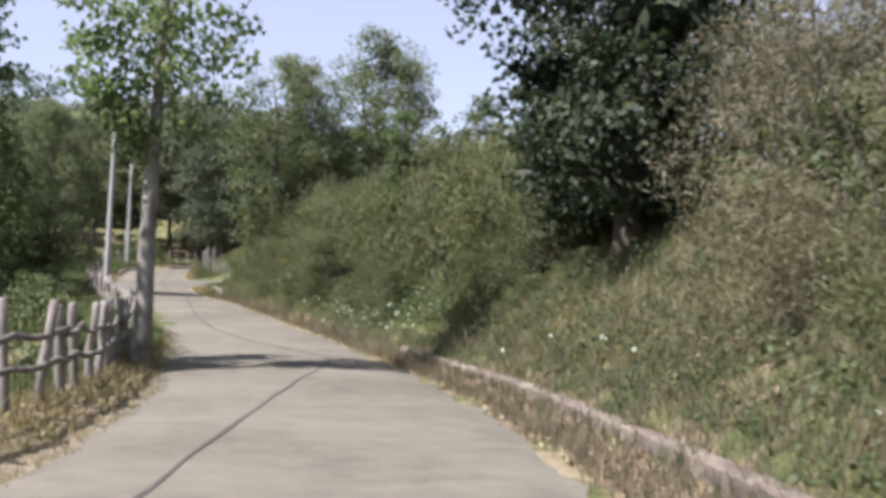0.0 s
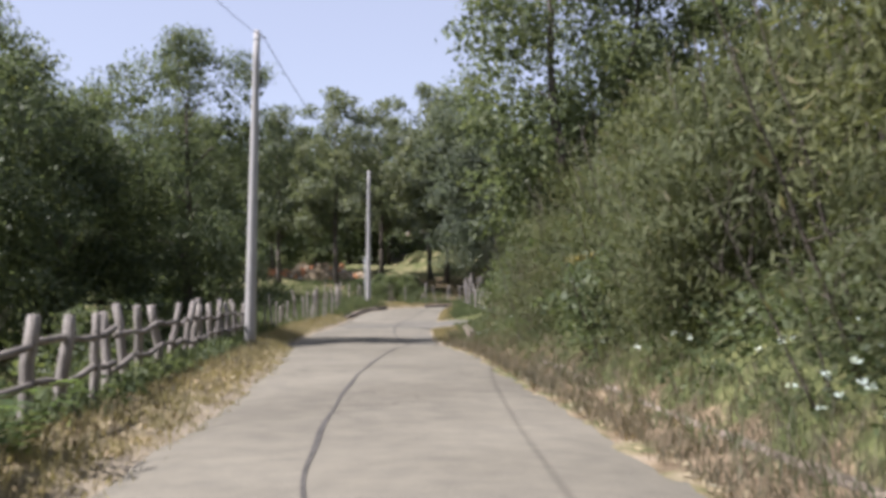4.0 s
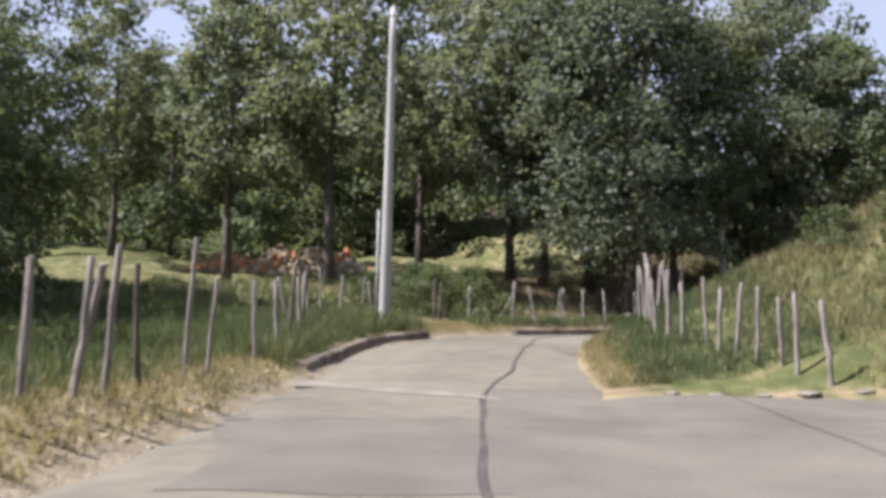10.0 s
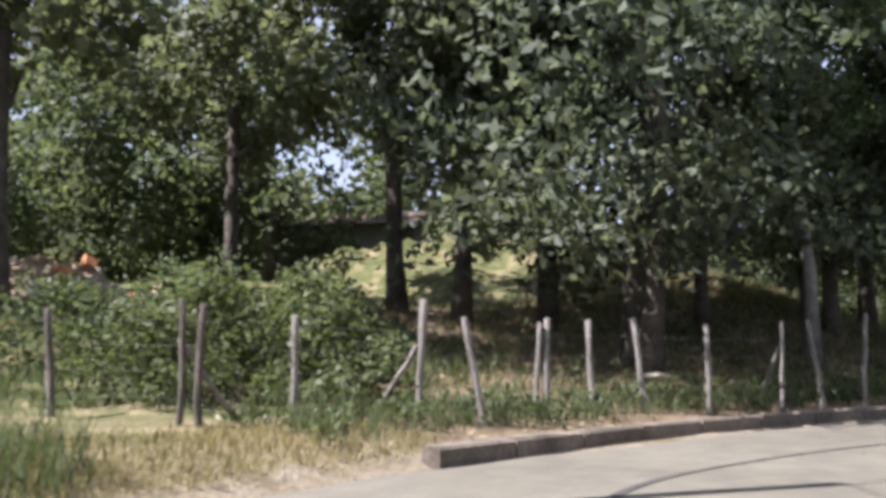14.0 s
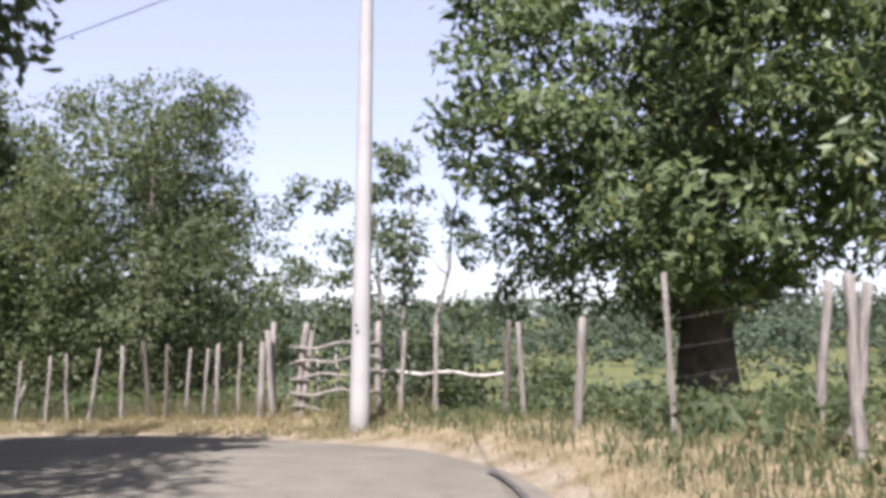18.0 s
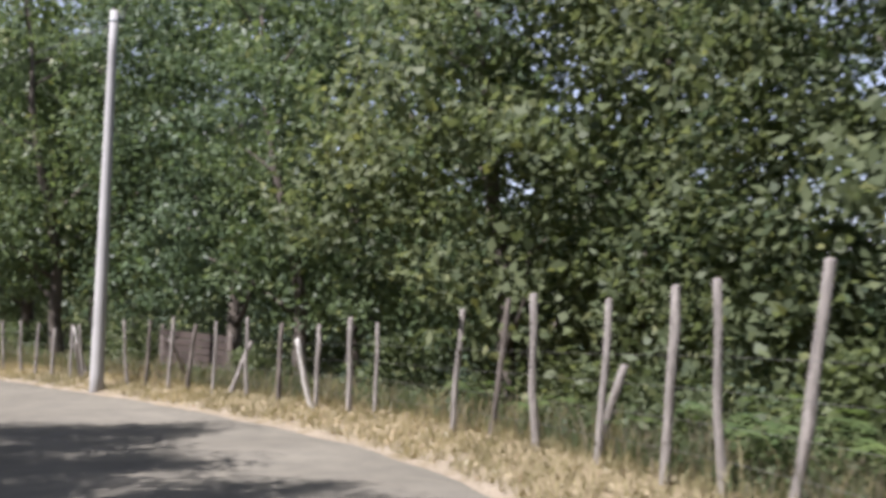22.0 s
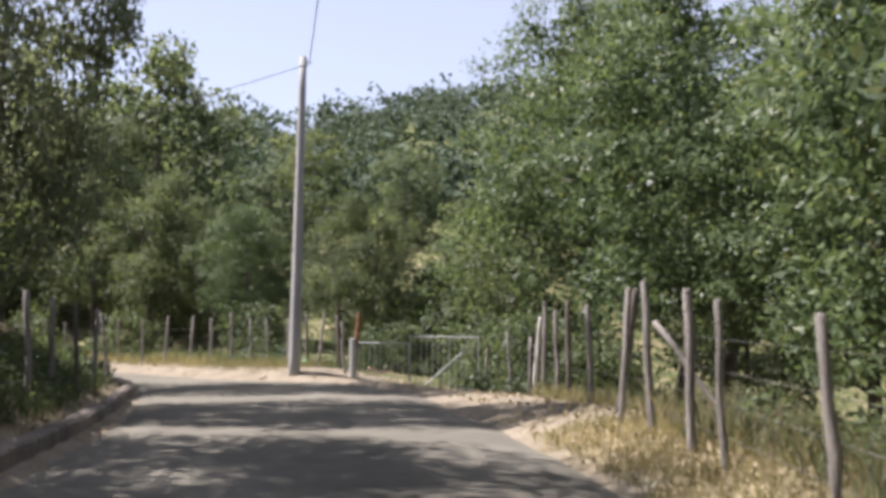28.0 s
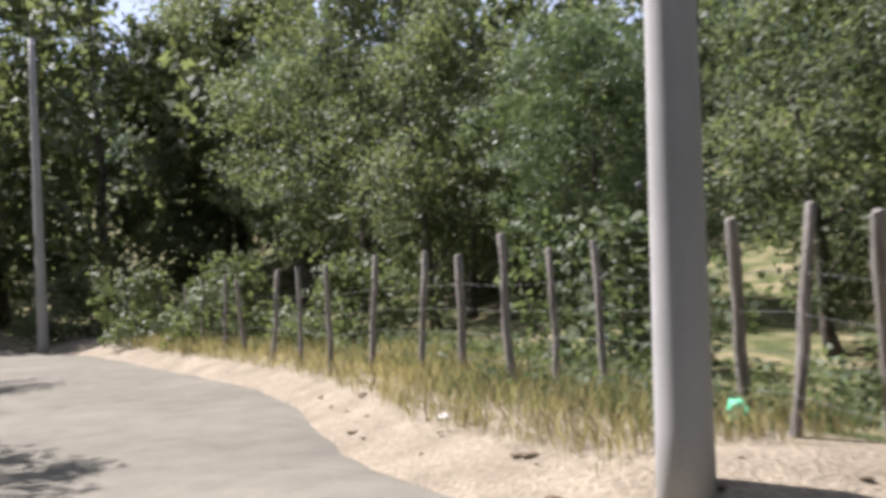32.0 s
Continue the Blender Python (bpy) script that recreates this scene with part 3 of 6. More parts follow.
me.polygons.foreach_set("loop_total", np.full(len(q), 4, np.int32))
me.polygons.foreach_set("use_smooth", np.ones(len(q), bool))
s_, l_ = beside(X, Y)
gap_ = np.maximum(l_ - np.interp(s_, EDGE_S, EDGE_R), np.interp(s_, EDGE_S, EDGE_L) - l_)
dry = np.interp(gap_, [-1, 0.0, 0.9, 1.8, 4, 22, 34], [0.9, 0.85, 0.62, 0.35, 0.28, 0.25, 0.0])
dry = np.where((l_ > 0) & (s_ < 70), np.interp(gap_, [0, 0.7, 1.5], [0.35, 0.2, 0.04]), dry)
dry = np.where((l_ > 0) & (s_ < 38) & (gap_ > 1.0), 0.22, dry)
dry = np.where((s_ > 126) & (s_ < 182) & (l_ > 0), np.interp(gap_, [0, 0.9, 1.5, 2.4], [0.95, 0.82, 0.35, 0.12]), dry)
dry = np.where((l_ > 0) & (s_ > 70) & (s_ < 104), np.interp(gap_, [0, 1, 4, 6, 12], [0.85, 0.5, 0.35, 0.15, 0.3]), dry)
dry = np.where((l_ > 0) & (s_ > 90) & (s_ < 104), np.interp(gap_, [0, 0.5, 1.1, 3, 8], [0.8, 0.5, 0.2, 0.12, 0.42]), dry)
dry = np.where((l_ < 0) & (s_ > 91) & (s_ < 101), np.interp(gap_, [0, 0.2, 0.5, 4], [0.8, 0.5, 0.1, 0.1]), dry)
sandy = np.where((s_ > 176) & (l_ > 0), np.interp(gap_, [0, 1.2, 2.2, 3.0], [0.9, 0.7, 0.3, 0.0]), 0.0)
sandy = np.maximum(sandy, np.where((s_ > 172.5) & (s_ < 186) & (l_ > 0), np.interp(gap_, [0, 1.6, 2.4], [0.85, 0.7, 0]), 0))
sandy = np.maximum(sandy, np.where((s_ > 111) & (s_ < 119) & (l_ > 5.5) & (l_ < 14), 0.55, 0))
sandy = np.maximum(sandy, np.where((l_ > 0) & (s_ > 81) & (s_ < 91), 0, np.interp(gap_, [-0.3, 0.0, 0.25, 0.45], [0.55, 0.5, 0.42, 0.0]) * np.where((l_ > 0) & ((s_ < 68) | ((s_ > 90) & (s_ < 106))), 0.5, 1.0)))
sandy = np.maximum(sandy, np.where((l_ > 0) & (s_ > 69) & (s_ < 78) & (gap_ < 1.1), 0.62, 0))
woods = np.where((l_ < -3.6) & (l_ > -15) & (s_ > 104) & (s_ < 135), 0.56, 0.0)
woods = np.maximum(woods, np.where((gap_ > 1.7) & (l_ > 0) & (l_ < 16) & (s_ > 130) & (s_ < 182), 0.6, 0))
woods = np.maximum(woods, np.where((l_ < -4) & (l_ > -12) & (s_ > 150), 0.5, 0))
woods = np.maximum(woods, np.where((l_ > 0) & (s_ < 70) & (gap_ > 0.12) & (gap_ < 1.05), 0.7, 0))
kind = np.stack([dry, sandy, woods, np.ones_like(dry)], 1).astype(np.float32)
ca = me.color_attributes.new("kind", "FLOAT_COLOR", "POINT")
ca.data.foreach_set("color", kind.ravel())
me.materials.append(GROUND)
me.update()
tagged(new("ground", me), "grassy ground with dry verges, leaf litter and wooded hills", "ground", kind="structure")

# ---- road ----
rs = np.arange(0.5, LENGTH - 1, 0.35)
cols = 11
rng = np.random.default_rng(5)
el = np.interp(rs, EDGE_S, EDGE_L) + 0.05 * np.sin(rs * 1.9) + 0.06 * np.sin(rs * 0.83 + 1) + rng.normal(size=len(rs)) * 0.035
er = np.interp(rs, EDGE_S, EDGE_R) + 0.05 * np.sin(rs * 2.3) + 0.06 * np.sin(rs * 0.71 + 2) + rng.normal(size=len(rs)) * 0.035
verts, faces = [], []
for i, s in enumerate(rs):
    for k in range(cols):
        f = k / (cols - 1)
        lat = el[i] * (1 - f) + er[i] * f
        x, y = spot(s, lat)
        verts.append((float(x), float(y), float(road_z(s)) + 0.025 * math.sin(math.pi * f) + (-0.05 if k in (0, cols - 1) else 0.0)))
for i in range(len(rs) - 1):
    for k in range(cols - 1):
        a = i * cols + k
        faces.append((a, a + 1, a + cols + 1, a + cols))
tagged(new("road", mesh_from("road", verts, faces, ASPHALT, True)), "narrow sun-bleached asphalt road with cracks and stains", "road", kind="structure")


def ribbon(name, pts, widths, mat, lift, parent=None):
    """A flat strip along world points, laid on the road."""
    v, f = [], []
    for i, p in enumerate(pts):
        a, b_ = pts[max(i - 1, 0)], pts[min(i + 1, len(pts) - 1)]
        d = Vector((b_[0] - a[0], b_[1] - a[1])).normalized()
        n = Vector((d.y, -d.x)) * widths[i] * 0.5
        for sgn in (-1, 1):
            v.append((p[0] + n.x * sgn, p[1] + n.y * sgn, p[2] + lift))
        if i:
            f.append((2 * i - 2, 2 * i - 1, 2 * i + 1, 2 * i))
    return link(name, mesh_from(name, v, f, mat), parent)


# tar seam wandering along the road
SEAM_S = np.array([16, 22, 24, 26.6, 28.1, 30.4, 32.7, 35.2, 36.6, 38.0, 39.2, 40.5, 42.7, 45.1, 47.5, 51, 54.6, 58.2, 62, 65.7, 68.4, 71.7, 74.2, 76.4, 78.6, 83.6, 88.3, 90.7, 93.5, 96.5, 98.9, 101.8, 103.0, 106, 110, 114.5, 116.3, 118.6, 121])
SEAM_L = np.array([-2.2, -1.66, -1.62, -1.35, -1.19, -0.8, -0.33, 0.35, 0.72, 0.78, 0.62, 0.2, -0.32, -0.62, -0.8, -0.76, -0.56, -0.27, 0.05, 0.37, 0.83, 0.71, 0.48, 0.33, 0.18, 0.08, 0.14, 0.27, 0.5, 0.37, 0.17, -0.93, -1.2, -1.0, -0.2, 0.87, 0.99, 1.22, 1.6])
seam_s = np.arange(16, 121, 0.4)
hat = np.interp(seam_s, SEAM_S, SEAM_L)
seam_l = np.convolve(np.pad(hat, 3, mode="edge"), np.array([1, 2, 3, 4, 3, 2, 1]) / 16, mode="valid")  # rounded bends
seam_pts = []
for s, l in zip(seam_s, seam_l):
    x, y = spot(s, l + 0.012 * math.sin(s * 2.1))
    f = (l - np.interp(s, EDGE_S, EDGE_L)) / (np.interp(s, EDGE_S, EDGE_R) - np.interp(s, EDGE_S, EDGE_L))
    seam_pts.append((float(x), float(y), float(road_z(s)) + 0.025 * math.sin(math.pi * f)))
tagged(ribbon("tar_seam", seam_pts, [(0.05 if s < 78 else 0.07) + 0.015 * math.sin(s * 1.3) for s in seam_s], SEAM, 0.006), "dark tar seam along the asphalt road", "road seam", kind="structure")

# side road at the junction
def side_z(x, y):
    """Just over the ground, and just under the main road where they overlap."""
    s, l = beside(x, y)
    if float(l[0]) < float(np.interp(s[0], EDGE_S, EDGE_R)) - 0.1:
        return float(road_z(s[0])) - 0.012
    return float(height(np.array([x]), np.array([y]))[0]) + 0.04


side_v, side_f = [], []
jl = [(-17.8, 71.4), (-15.2, 72.9), (-12.2, 73.1), (-8.5, 73.6), (-4.5, 74.2)]
jr = [(-15.9, 63.0), (-13.5, 66.0), (-11.4, 68.4), (-8.0, 69.4), (-4.0, 70.0)]
for i in range(17):
    j, g = min(i // 4, 3), i / 4 - min(i // 4, 3)
    a = [jl[j][q] + (jl[j + 1][q] - jl[j][q]) * g for q in (0, 1)]
    c = [jr[j][q] + (jr[j + 1][q] - jr[j][q]) * g for q in (0, 1)]
    for k in range(13):
        f = k / 12
        x, y = a[0] * (1 - f) + c[0] * f, a[1] * (1 - f) + c[1] * f
        side_v.append((x, y, side_z(x, y) - (0.05 if k == 12 else 0.0)))
    if i:
        for k in range(12):
            q = (i - 1) * 13 + k
            side_f.append((q, q + 1, q + 14, q + 13))
tagged(new("side_road", mesh_from("side_road", side_v, side_f, PATCH, True)), "grey asphalt side road joining at a junction", "road", kind="structure")

# older and newer patches across the road
def patch(name, label, s0, s1, l0, l1, mat, lift, skew=0.0):
    v, f = [], []
    ss = np.arange(s0, s1 + 0.01, 0.35)
    for i, s in enumerate(ss):
        e0, e1 = float(np.interp(s, EDGE_S, EDGE_L)), float(np.interp(s, EDGE_S, EDGE_R))
        for k in range(9):
            l = l0(s) + (l1(s) - l0(s)) * k / 8
            q = s + 0.08 * math.sin(l * 3.1 + s0) + skew * l
            x, y = spot(q, l)
            v.append((float(x), float(y), float(road_z(q)) + 0.025 * math.sin(math.pi * min(max((l - e0) / (e1 - e0), 0), 1)) + lift))
        if i:
            f += [((i - 1) * 9 + k, (i - 1) * 9 + k + 1, i * 9 + k + 1, i * 9 + k) for k in range(8)]
    tagged(new(name, mesh_from(name, v, f, mat, True)), label, "road patch", kind="structure")


patch("road_patch", "greyer asphalt patch across the road", 82.4, 86.6, lambda s: -2.3 + 0.3 * math.sin(s), lambda s: 0.3, PATCH, 0.0055)
patch("road_patch", "dark grey asphalt patch at the junction", 82.0, 90.6, lambda s: 0.22 + 0.08 * math.sin(s * 1.7), lambda s: 1.72, PATCH, 0.004)
patch("road_patch", "pale concrete strip across the asphalt", 88.95, 89.75, lambda s: -2.75 + 0.25 * math.sin(s * 7), lambda s: 0.45 - 2.2 * max(s - 89.25, 0), STRIP, 0.007, -0.62)
patch("road_patch", "greyer asphalt patch beside the bank", 69.0, 76.4, lambda s: 0.95 + 0.12 * math.sin(s * 2), lambda s: 1.65, PATCH, 0.005)
# thin dark line, uneven in width, straight across the road
cross_pts = []
for k in range(20):
    s, l = 68.15 + 0.03 * k + 0.05 * math.sin(k * 1.9), -2.7 + 0.19 * k
    x, y = spot(s, l)
    f = (l - np.interp(s, EDGE_S, EDGE_L)) / (np.interp(s, EDGE_S, EDGE_R) - np.interp(s, EDGE_S, EDGE_L))
    cross_pts.append((float(x), float(y), float(road_z(s)) + 0.025 * math.sin(math.pi * f)))
tagged(ribbon("road_crack", cross_pts, [0.035 + 0.015 * math.sin(k * 2.7) for k in range(20)], SEAM, 0.005), "thin dark line straight across the asphalt", "road seam", kind="structure")

# ---- trees ----
protos = {
    "oak": build_tree("oak_tree", 3, 13, 4.8, 2.0, OAK, BARK, 290, 70, (0.18, 0.105), 0.85, 0.24, core=0.3, deep=0.2),
    "oak2": build_tree("oak_tree", 8, 11, 4.3, 1.6, OAK, BARK, 260, 68, (0.18, 0.105), 0.8, 0.2, trunks=2, core=0.3, deep=0.2),
    "backoak": build_tree("oak_tree", 5, 11.5, 4.4, 1.0, OAK, BARK, 130, 28, (0.36, 0.22), 0.95, 0.22, fill=14),
    "backoak2": build_tree("oak_tree", 9, 10, 4.6, 0.6, OAK, BARK, 125, 28, (0.36, 0.22), 0.95, 0.2, fill=14),
    "tall": build_tree("oak_tree", 13, 15, 3.5, 4.2, HOLM, BARK, 165, 44, (0.29, 0.18), 0.85, 0.22, fill=7, deep=0.26),
    "holm": build_tree("holm_oak", 21, 12, 5.2, 1.6, HOLM, BARK, 290, 72, (0.205, 0.125), 0.9, 0.19, trunks=2, fill=16, deep=0.24),
    # dark leaves hang low where only shade lies under the crown
    "shade": build_tree("holm_oak", 23, 10, 3.7, 0.7, SHADED_HOLM, BARK, 360, 60, (0.18, 0.11), 0.75, 0.36, core=0.5),
    "chestnut": build_tree("chestnut_tree", 34, 13.0, 5.0, 3.3, CHESTNUT, BARK, 420, 66, (0.2, 0.072), 0.8, 0.26, droop=0.5, puffs=20, deep=0.22),
    "chestnut2": build_tree("chestnut_tree", 55, 11.5, 4.6, 2.9, CHESTNUT, BARK, 360, 64, (0.2, 0.072), 0.75, 0.2, trunks=2, droop=0.5, puffs=20, deep=0.22),
    "great": build_tree("chestnut_tree", 58, 14.0, 6.0, 4.7, CHESTNUT, BARK, 560, 70, (0.3, 0.11), 0.85, 0.88, droop=0.5, core=0.3, fill=60, deep=0.24),
    "leaning": build_tree("leaning_oak", 63, 12, 3.0, 4.5, OAK, BARK, 170, 56, (0.25, 0.15), 0.75, 0.13, lean=(1.6, 0.6), trunks=2, puffs=12, fill=0),
    "poplar": build_tree("poplar_tree", 66, 12, 2.4, 4.6, POPLAR, PALEBARK, 130, 48, (0.15, 0.11), 0.6, 0.2, lean=(0.5, 0.2), shape="slim", fill=0),
    "slim": build_tree("poplar_tree", 61, 11, 2.2, 2.6, POPLAR, PALEBARK, 130, 48, (0.18, 0.13), 0.6, 0.17, shape="slim", fill=0),
    "ivied": build_tree("ivied_tree", 71, 6.0, 0.85, 0.3, POPLAR, PALEBARK, 95, 46, (0.13, 0.1), 0.4, 0.09, shape="slim", puffs=12, fill=6),
    "thin": build_tree("young_oak", 77, 6.2, 2.6, 1.2, OAK, PALEBARK, 110, 64, (0.13, 0.075), 0.42, 0.1, trunks=3, puffs=12, core=0.1, fill=0),
    "bush": build_tree("bramble_bush", 81, 1.9, 1.7, 0.0, BRAMBLE, BARK, 64, 28, (0.13, 0.09), 0.4, 0.025, trunks=2, shape="bush", puffs=12, core=0.3, fill=6),
    "broom": build_tree("broom_bush", 93, 2.7, 1.5, 0.0, BROOM, BARK, 84, 54, (0.14, 0.022), 0.5, 0.02, trunks=3, droop=-0.9, shape="bush", puffs=14, core=0.4, fill=0),
    "backbroom": build_tree("broom_bush", 94, 3.0, 1.7, 0.0, BROOM, BARK, 66, 28, (0.22, 0.04), 0.55, 0.03, trunks=2, droop=-0.9, shape="bush", puffs=14, core=0.3, fill=0),
    "shrub": build_tree("dry_shrub", 97, 2.2, 1.5, 0.0, PINK, BARK, 60, 44, (0.13, 0.02), 0.5, 0.02, fill=0, trunks=3, droop=-0.7, shape="bush"),
}
TAGS = {
    "oak": ("green oak tree with a broad leafy crown", "tree", "oaks by the road"),
    "oak2": ("green oak with two trunks and a low crown", "tree", "oaks by the road"),
    "backoak": ("green oak in the woods with a full crown", "tree", "oaks in the woods"),
    "backoak2": ("low spreading green oak in the woods", "tree", "oaks in the woods"),
    "shade": ("dark evergreen oak on the bank, shade in its leaf colour, thick trunk", "tree", "oaks by the road"),
    "great": ("great spreading chestnut tree with a thick dark trunk", "tree", "chestnuts behind the fence"),
    "tall": ("tall dark oak with a bare lower trunk", "tree", "tall oaks"),
    "holm": ("dense dark green evergreen oak", "tree", "oaks by the road"),
    "chestnut": ("chestnut tree with long glossy leaves", "tree", "chestnuts behind the fence"),
    "chestnut2": ("low chestnut with two trunks and long leaves", "tree", "chestnuts behind the fence"),
    "leaning": ("slender oak with two leaning dark trunks", "tree", "oaks by the road"),
    "poplar": ("tall pale-barked poplar by the rail fence", "tree", "poplars"),
    "slim": ("slender pale poplar with fluttering leaves", "tree", "poplars"),
    "ivied": ("slender young tree clad in pale ivy on the bank", "tree", "young trees"),
    "thin": ("young oak with a thin open crown", "tree", "young trees"),
    "bush": ("rounded green bramble bush", "bush", "bushes"),
    "broom": ("tall olive-green broom bush on the bank", "bush", "broom bushes"),
    "backbroom": ("olive-green broom bush high on the bank", "bush", "broom bushes"),
    "shrub": ("dry reddish-brown shrub on the bank", "bush", "dry shrubs"),
}
for key, ob in protos.items():
    tagged(ob, TAGS[key][0], TAGS[key][1], TAGS[key][2])

rng = np.random.default_rng(11)


def plant(key, x, y, size=1.0, tall=None):
    return put_tree(protos[key], x, y, rng.random() * 6.28, size, tall)


# the first stretch: left of the road
for row in [("poplar", -5.0, 18.6, 1.0), ("slim", -8.6, 19.5, 0.8), ("slim", -10.2, 16.5, 1.0), ("oak", -19.2, 53.0, 0.75), ("oak2", -20.5, 43.5, 0.85), ("oak2", -23.0, 50.0, 0.8), ("oak2", -24.0, 54.5, 0.78), ("oak", -23.5, 47.5, 0.82),
            ("backoak", -27.0, 51.5, 0.95), ("backoak2", -21.0, 37.5, 0.75), ("oak2", -17.0, 33.0, 0.62), ("backoak", -31.0, 44.0, 1.0), ("backoak2", -27.0, 36.0, 0.9), ("backoak", -30.0, 58.0, 0.9), ("backoak2", -24.0, 30.0, 0.8)]:
    plant(*row)
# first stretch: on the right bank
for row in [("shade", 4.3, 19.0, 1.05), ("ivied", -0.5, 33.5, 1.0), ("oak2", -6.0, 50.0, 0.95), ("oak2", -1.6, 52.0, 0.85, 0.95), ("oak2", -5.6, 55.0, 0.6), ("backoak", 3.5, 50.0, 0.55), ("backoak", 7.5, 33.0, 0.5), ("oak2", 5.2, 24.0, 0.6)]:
    plant(*row)
# round the field and the bend
for row in [("tall", -29.5, 93.0, 1.0), ("tall", -35.0, 95.0, 0.95), ("tall", -24.0, 99.0, 1.05), ("tall", -29.0, 101.8, 1.0), ("oak", -36.0, 82.0, 0.9), ("oak2", -40.0, 78.0, 0.9),
            ("oak2", -33.0, 76.5, 0.75), ("backoak", -45.0, 74.0, 0.9), ("oak", -34.0, 68.0, 0.8), ("oak2", -28.0, 70.0, 0.55), ("holm", -19.6, 95.6, 1.15), ("holm", -14.2, 102.0, 1.05), ("poplar", -15.6, 98.7, 0.85), ("tall", -17.5, 100.3, 0.85), ("tall", -20.8, 99.0, 1.1),
            ("tall", -22.5, 98.0, 0.95), ("oak2", -8.7, 80.5, 0.42), ("backoak", -3.0, 88.0, 0.6), ("leaning", -10.8, 100.8, 1.0), ("leaning", -8.2, 104.0, 0.85), ("tall", -38.0, 100.5, 0.9), ("tall", -42.0, 97.0, 0.85), ("tall", -13.0, 105.0, 1.0), ("backoak", 2.0, 72.0, 1.0)]:
    plant(*row)
for row in [("backoak", -42, 117, 1.1), ("backoak2", -36, 121, 1.1), ("backoak", -50, 112, 1.1), ("backoak", -46, 124, 1.2), ("backoak", -24, 111, 0.9), ("backoak", -32, 113, 1.05), ("backoak2", -28, 122, 1.2), ("backoak2", -39, 112, 1.0), ("backoak", -46, 108, 0.95), ("backoak2", -31, 75.5, 0.55), ("backoak2", -35, 79, 0.7), ("backoak2", -39, 84, 0.75), ("backoak2", -29.5, 67, 0.6), ("backoak2", -56, 118, 1.2), ("backoak", -48, 84, 0.8), ("backoak", -52, 98, 1.0), ("backoak2", -55, 108, 1.0),
            ("backoak", -36, 113, 1.0), ("backoak2", -15, 114, 0.8)]:
    plant(*row)
# after the bend: right of the road
for row in [("great", 7.55, 101.8, 1.0), ("chestnut", 13.0, 95.5, 0.75), ("thin", 3.8, 107.6, 1.12), ("oak", 3.6, 116.6, 0.85), ("oak2", 1.6, 123.0, 1.05), ("backoak2", 20.0, 104.0, 0.6), ("backoak2", 24.0, 112.0, 0.6)]:
    plant(*row)
for s, lat, key, size in [(141, 9.4, "chestnut2", 0.95), (146, 8.8, "chestnut", 0.95), (151, 7.3, "chestnut2", 1.05), (156, 7.0, "chestnut", 1.05), (162, 6.4, "chestnut2", 1.2), (167, 6.5, "chestnut", 1.0),
                          (174, 8.6, "chestnut2", 0.9), (178, 11, "chestnut", 0.72), (149, 13, "backoak", 0.85), (158, 13, "backoak2", 0.9), (166, 14, "backoak", 0.85)]:
    x, y = spot(s, lat)
    plant(key, float(x), float(y), size)
# left of the last stretch
for s, lat, key, size in [(131.2, -6.4, "oak2", 0.72), (135.4, -6.8, "oak2", 0.75), (139.4, -7.0, "oak2", 0.7), (144.5, -7.2, "oak2", 0.72), (151.5, -9, "backoak", 0.65), (171, -8.6, "holm", 0.8), (166, -13, "tall", 0.9), (196, -7.5, "holm", 0.75), (204, -5.5, "holm", 0.8), (208, -11, "backoak", 1.0), (166, -10, "holm", 0.7)]:
    x, y = spot(s, lat)
    plant(key, float(x), float(y), size)
for s, lat, size, high in ((187.4, -5.0, 0.58, 1.1), (178.5, -7.6, 0.65, 1.0)):
    x, y = spot(s, lat)
    plant("holm", float(x), float(y), size, high)
for x, y, size in ((-64.0, 150.5, 1.3), (-62.5, 157.5, 1.15), (-70.0, 155.0, 1.35), (-72.0, 150.5, 1.0), (-61.0, 161.5, 0.9), (-68.0, 163.0, 1.1), (-78.0, 155.0, 1.2)):
    plant("backoak", x, y, size)
# slope behind the last poles
for s, lat, key, size in [(184.6, 10.2, "chestnut", 0.92), (190, 8, "oak2", 0.5), (194, 8, "chestnut", 0.42), (198, 8.5, "oak2", 0.62), (203, 9.5, "oak", 0.75), (209, 11, "chestnut", 0.62), (215, 12, "oak", 0.9), (190, 15, "backoak2", 0.55), (196, 24, "backoak2", 0.5), (200, 30, "backoak2", 0.55), (190, 22, "backoak2", 0.45), (207, 30, "backoak2", 0.7), (193, 30, "backoak2", 0.5),
                          (197, 14, "backoak2", 0.65), (205, 15, "backoak", 1.12), (213, 15, "backoak2", 1.5), (184, 15, "backoak2", 0.55), (187, 21, "backoak", 0.6), (202, 22, "backoak", 0.5), (210, 23, "backoak2", 1.0), (179, 18, "backoak2", 0.6), (172, 20, "backoak2", 0.7),
                          (181.5, 9.2, "chestnut2", 0.92), (188, 12, "backoak2", 0.45), (192, 11.5, "backoak2", 0.5), (200, 11, "backoak2", 0.55), (180, 25, "backoak2", 0.8), (190, 27, "backoak2", 0.8), (176, 15, "backoak2", 0.6)]:
    x, y = spot(s, lat)
    plant(key, float(x), float(y), size)
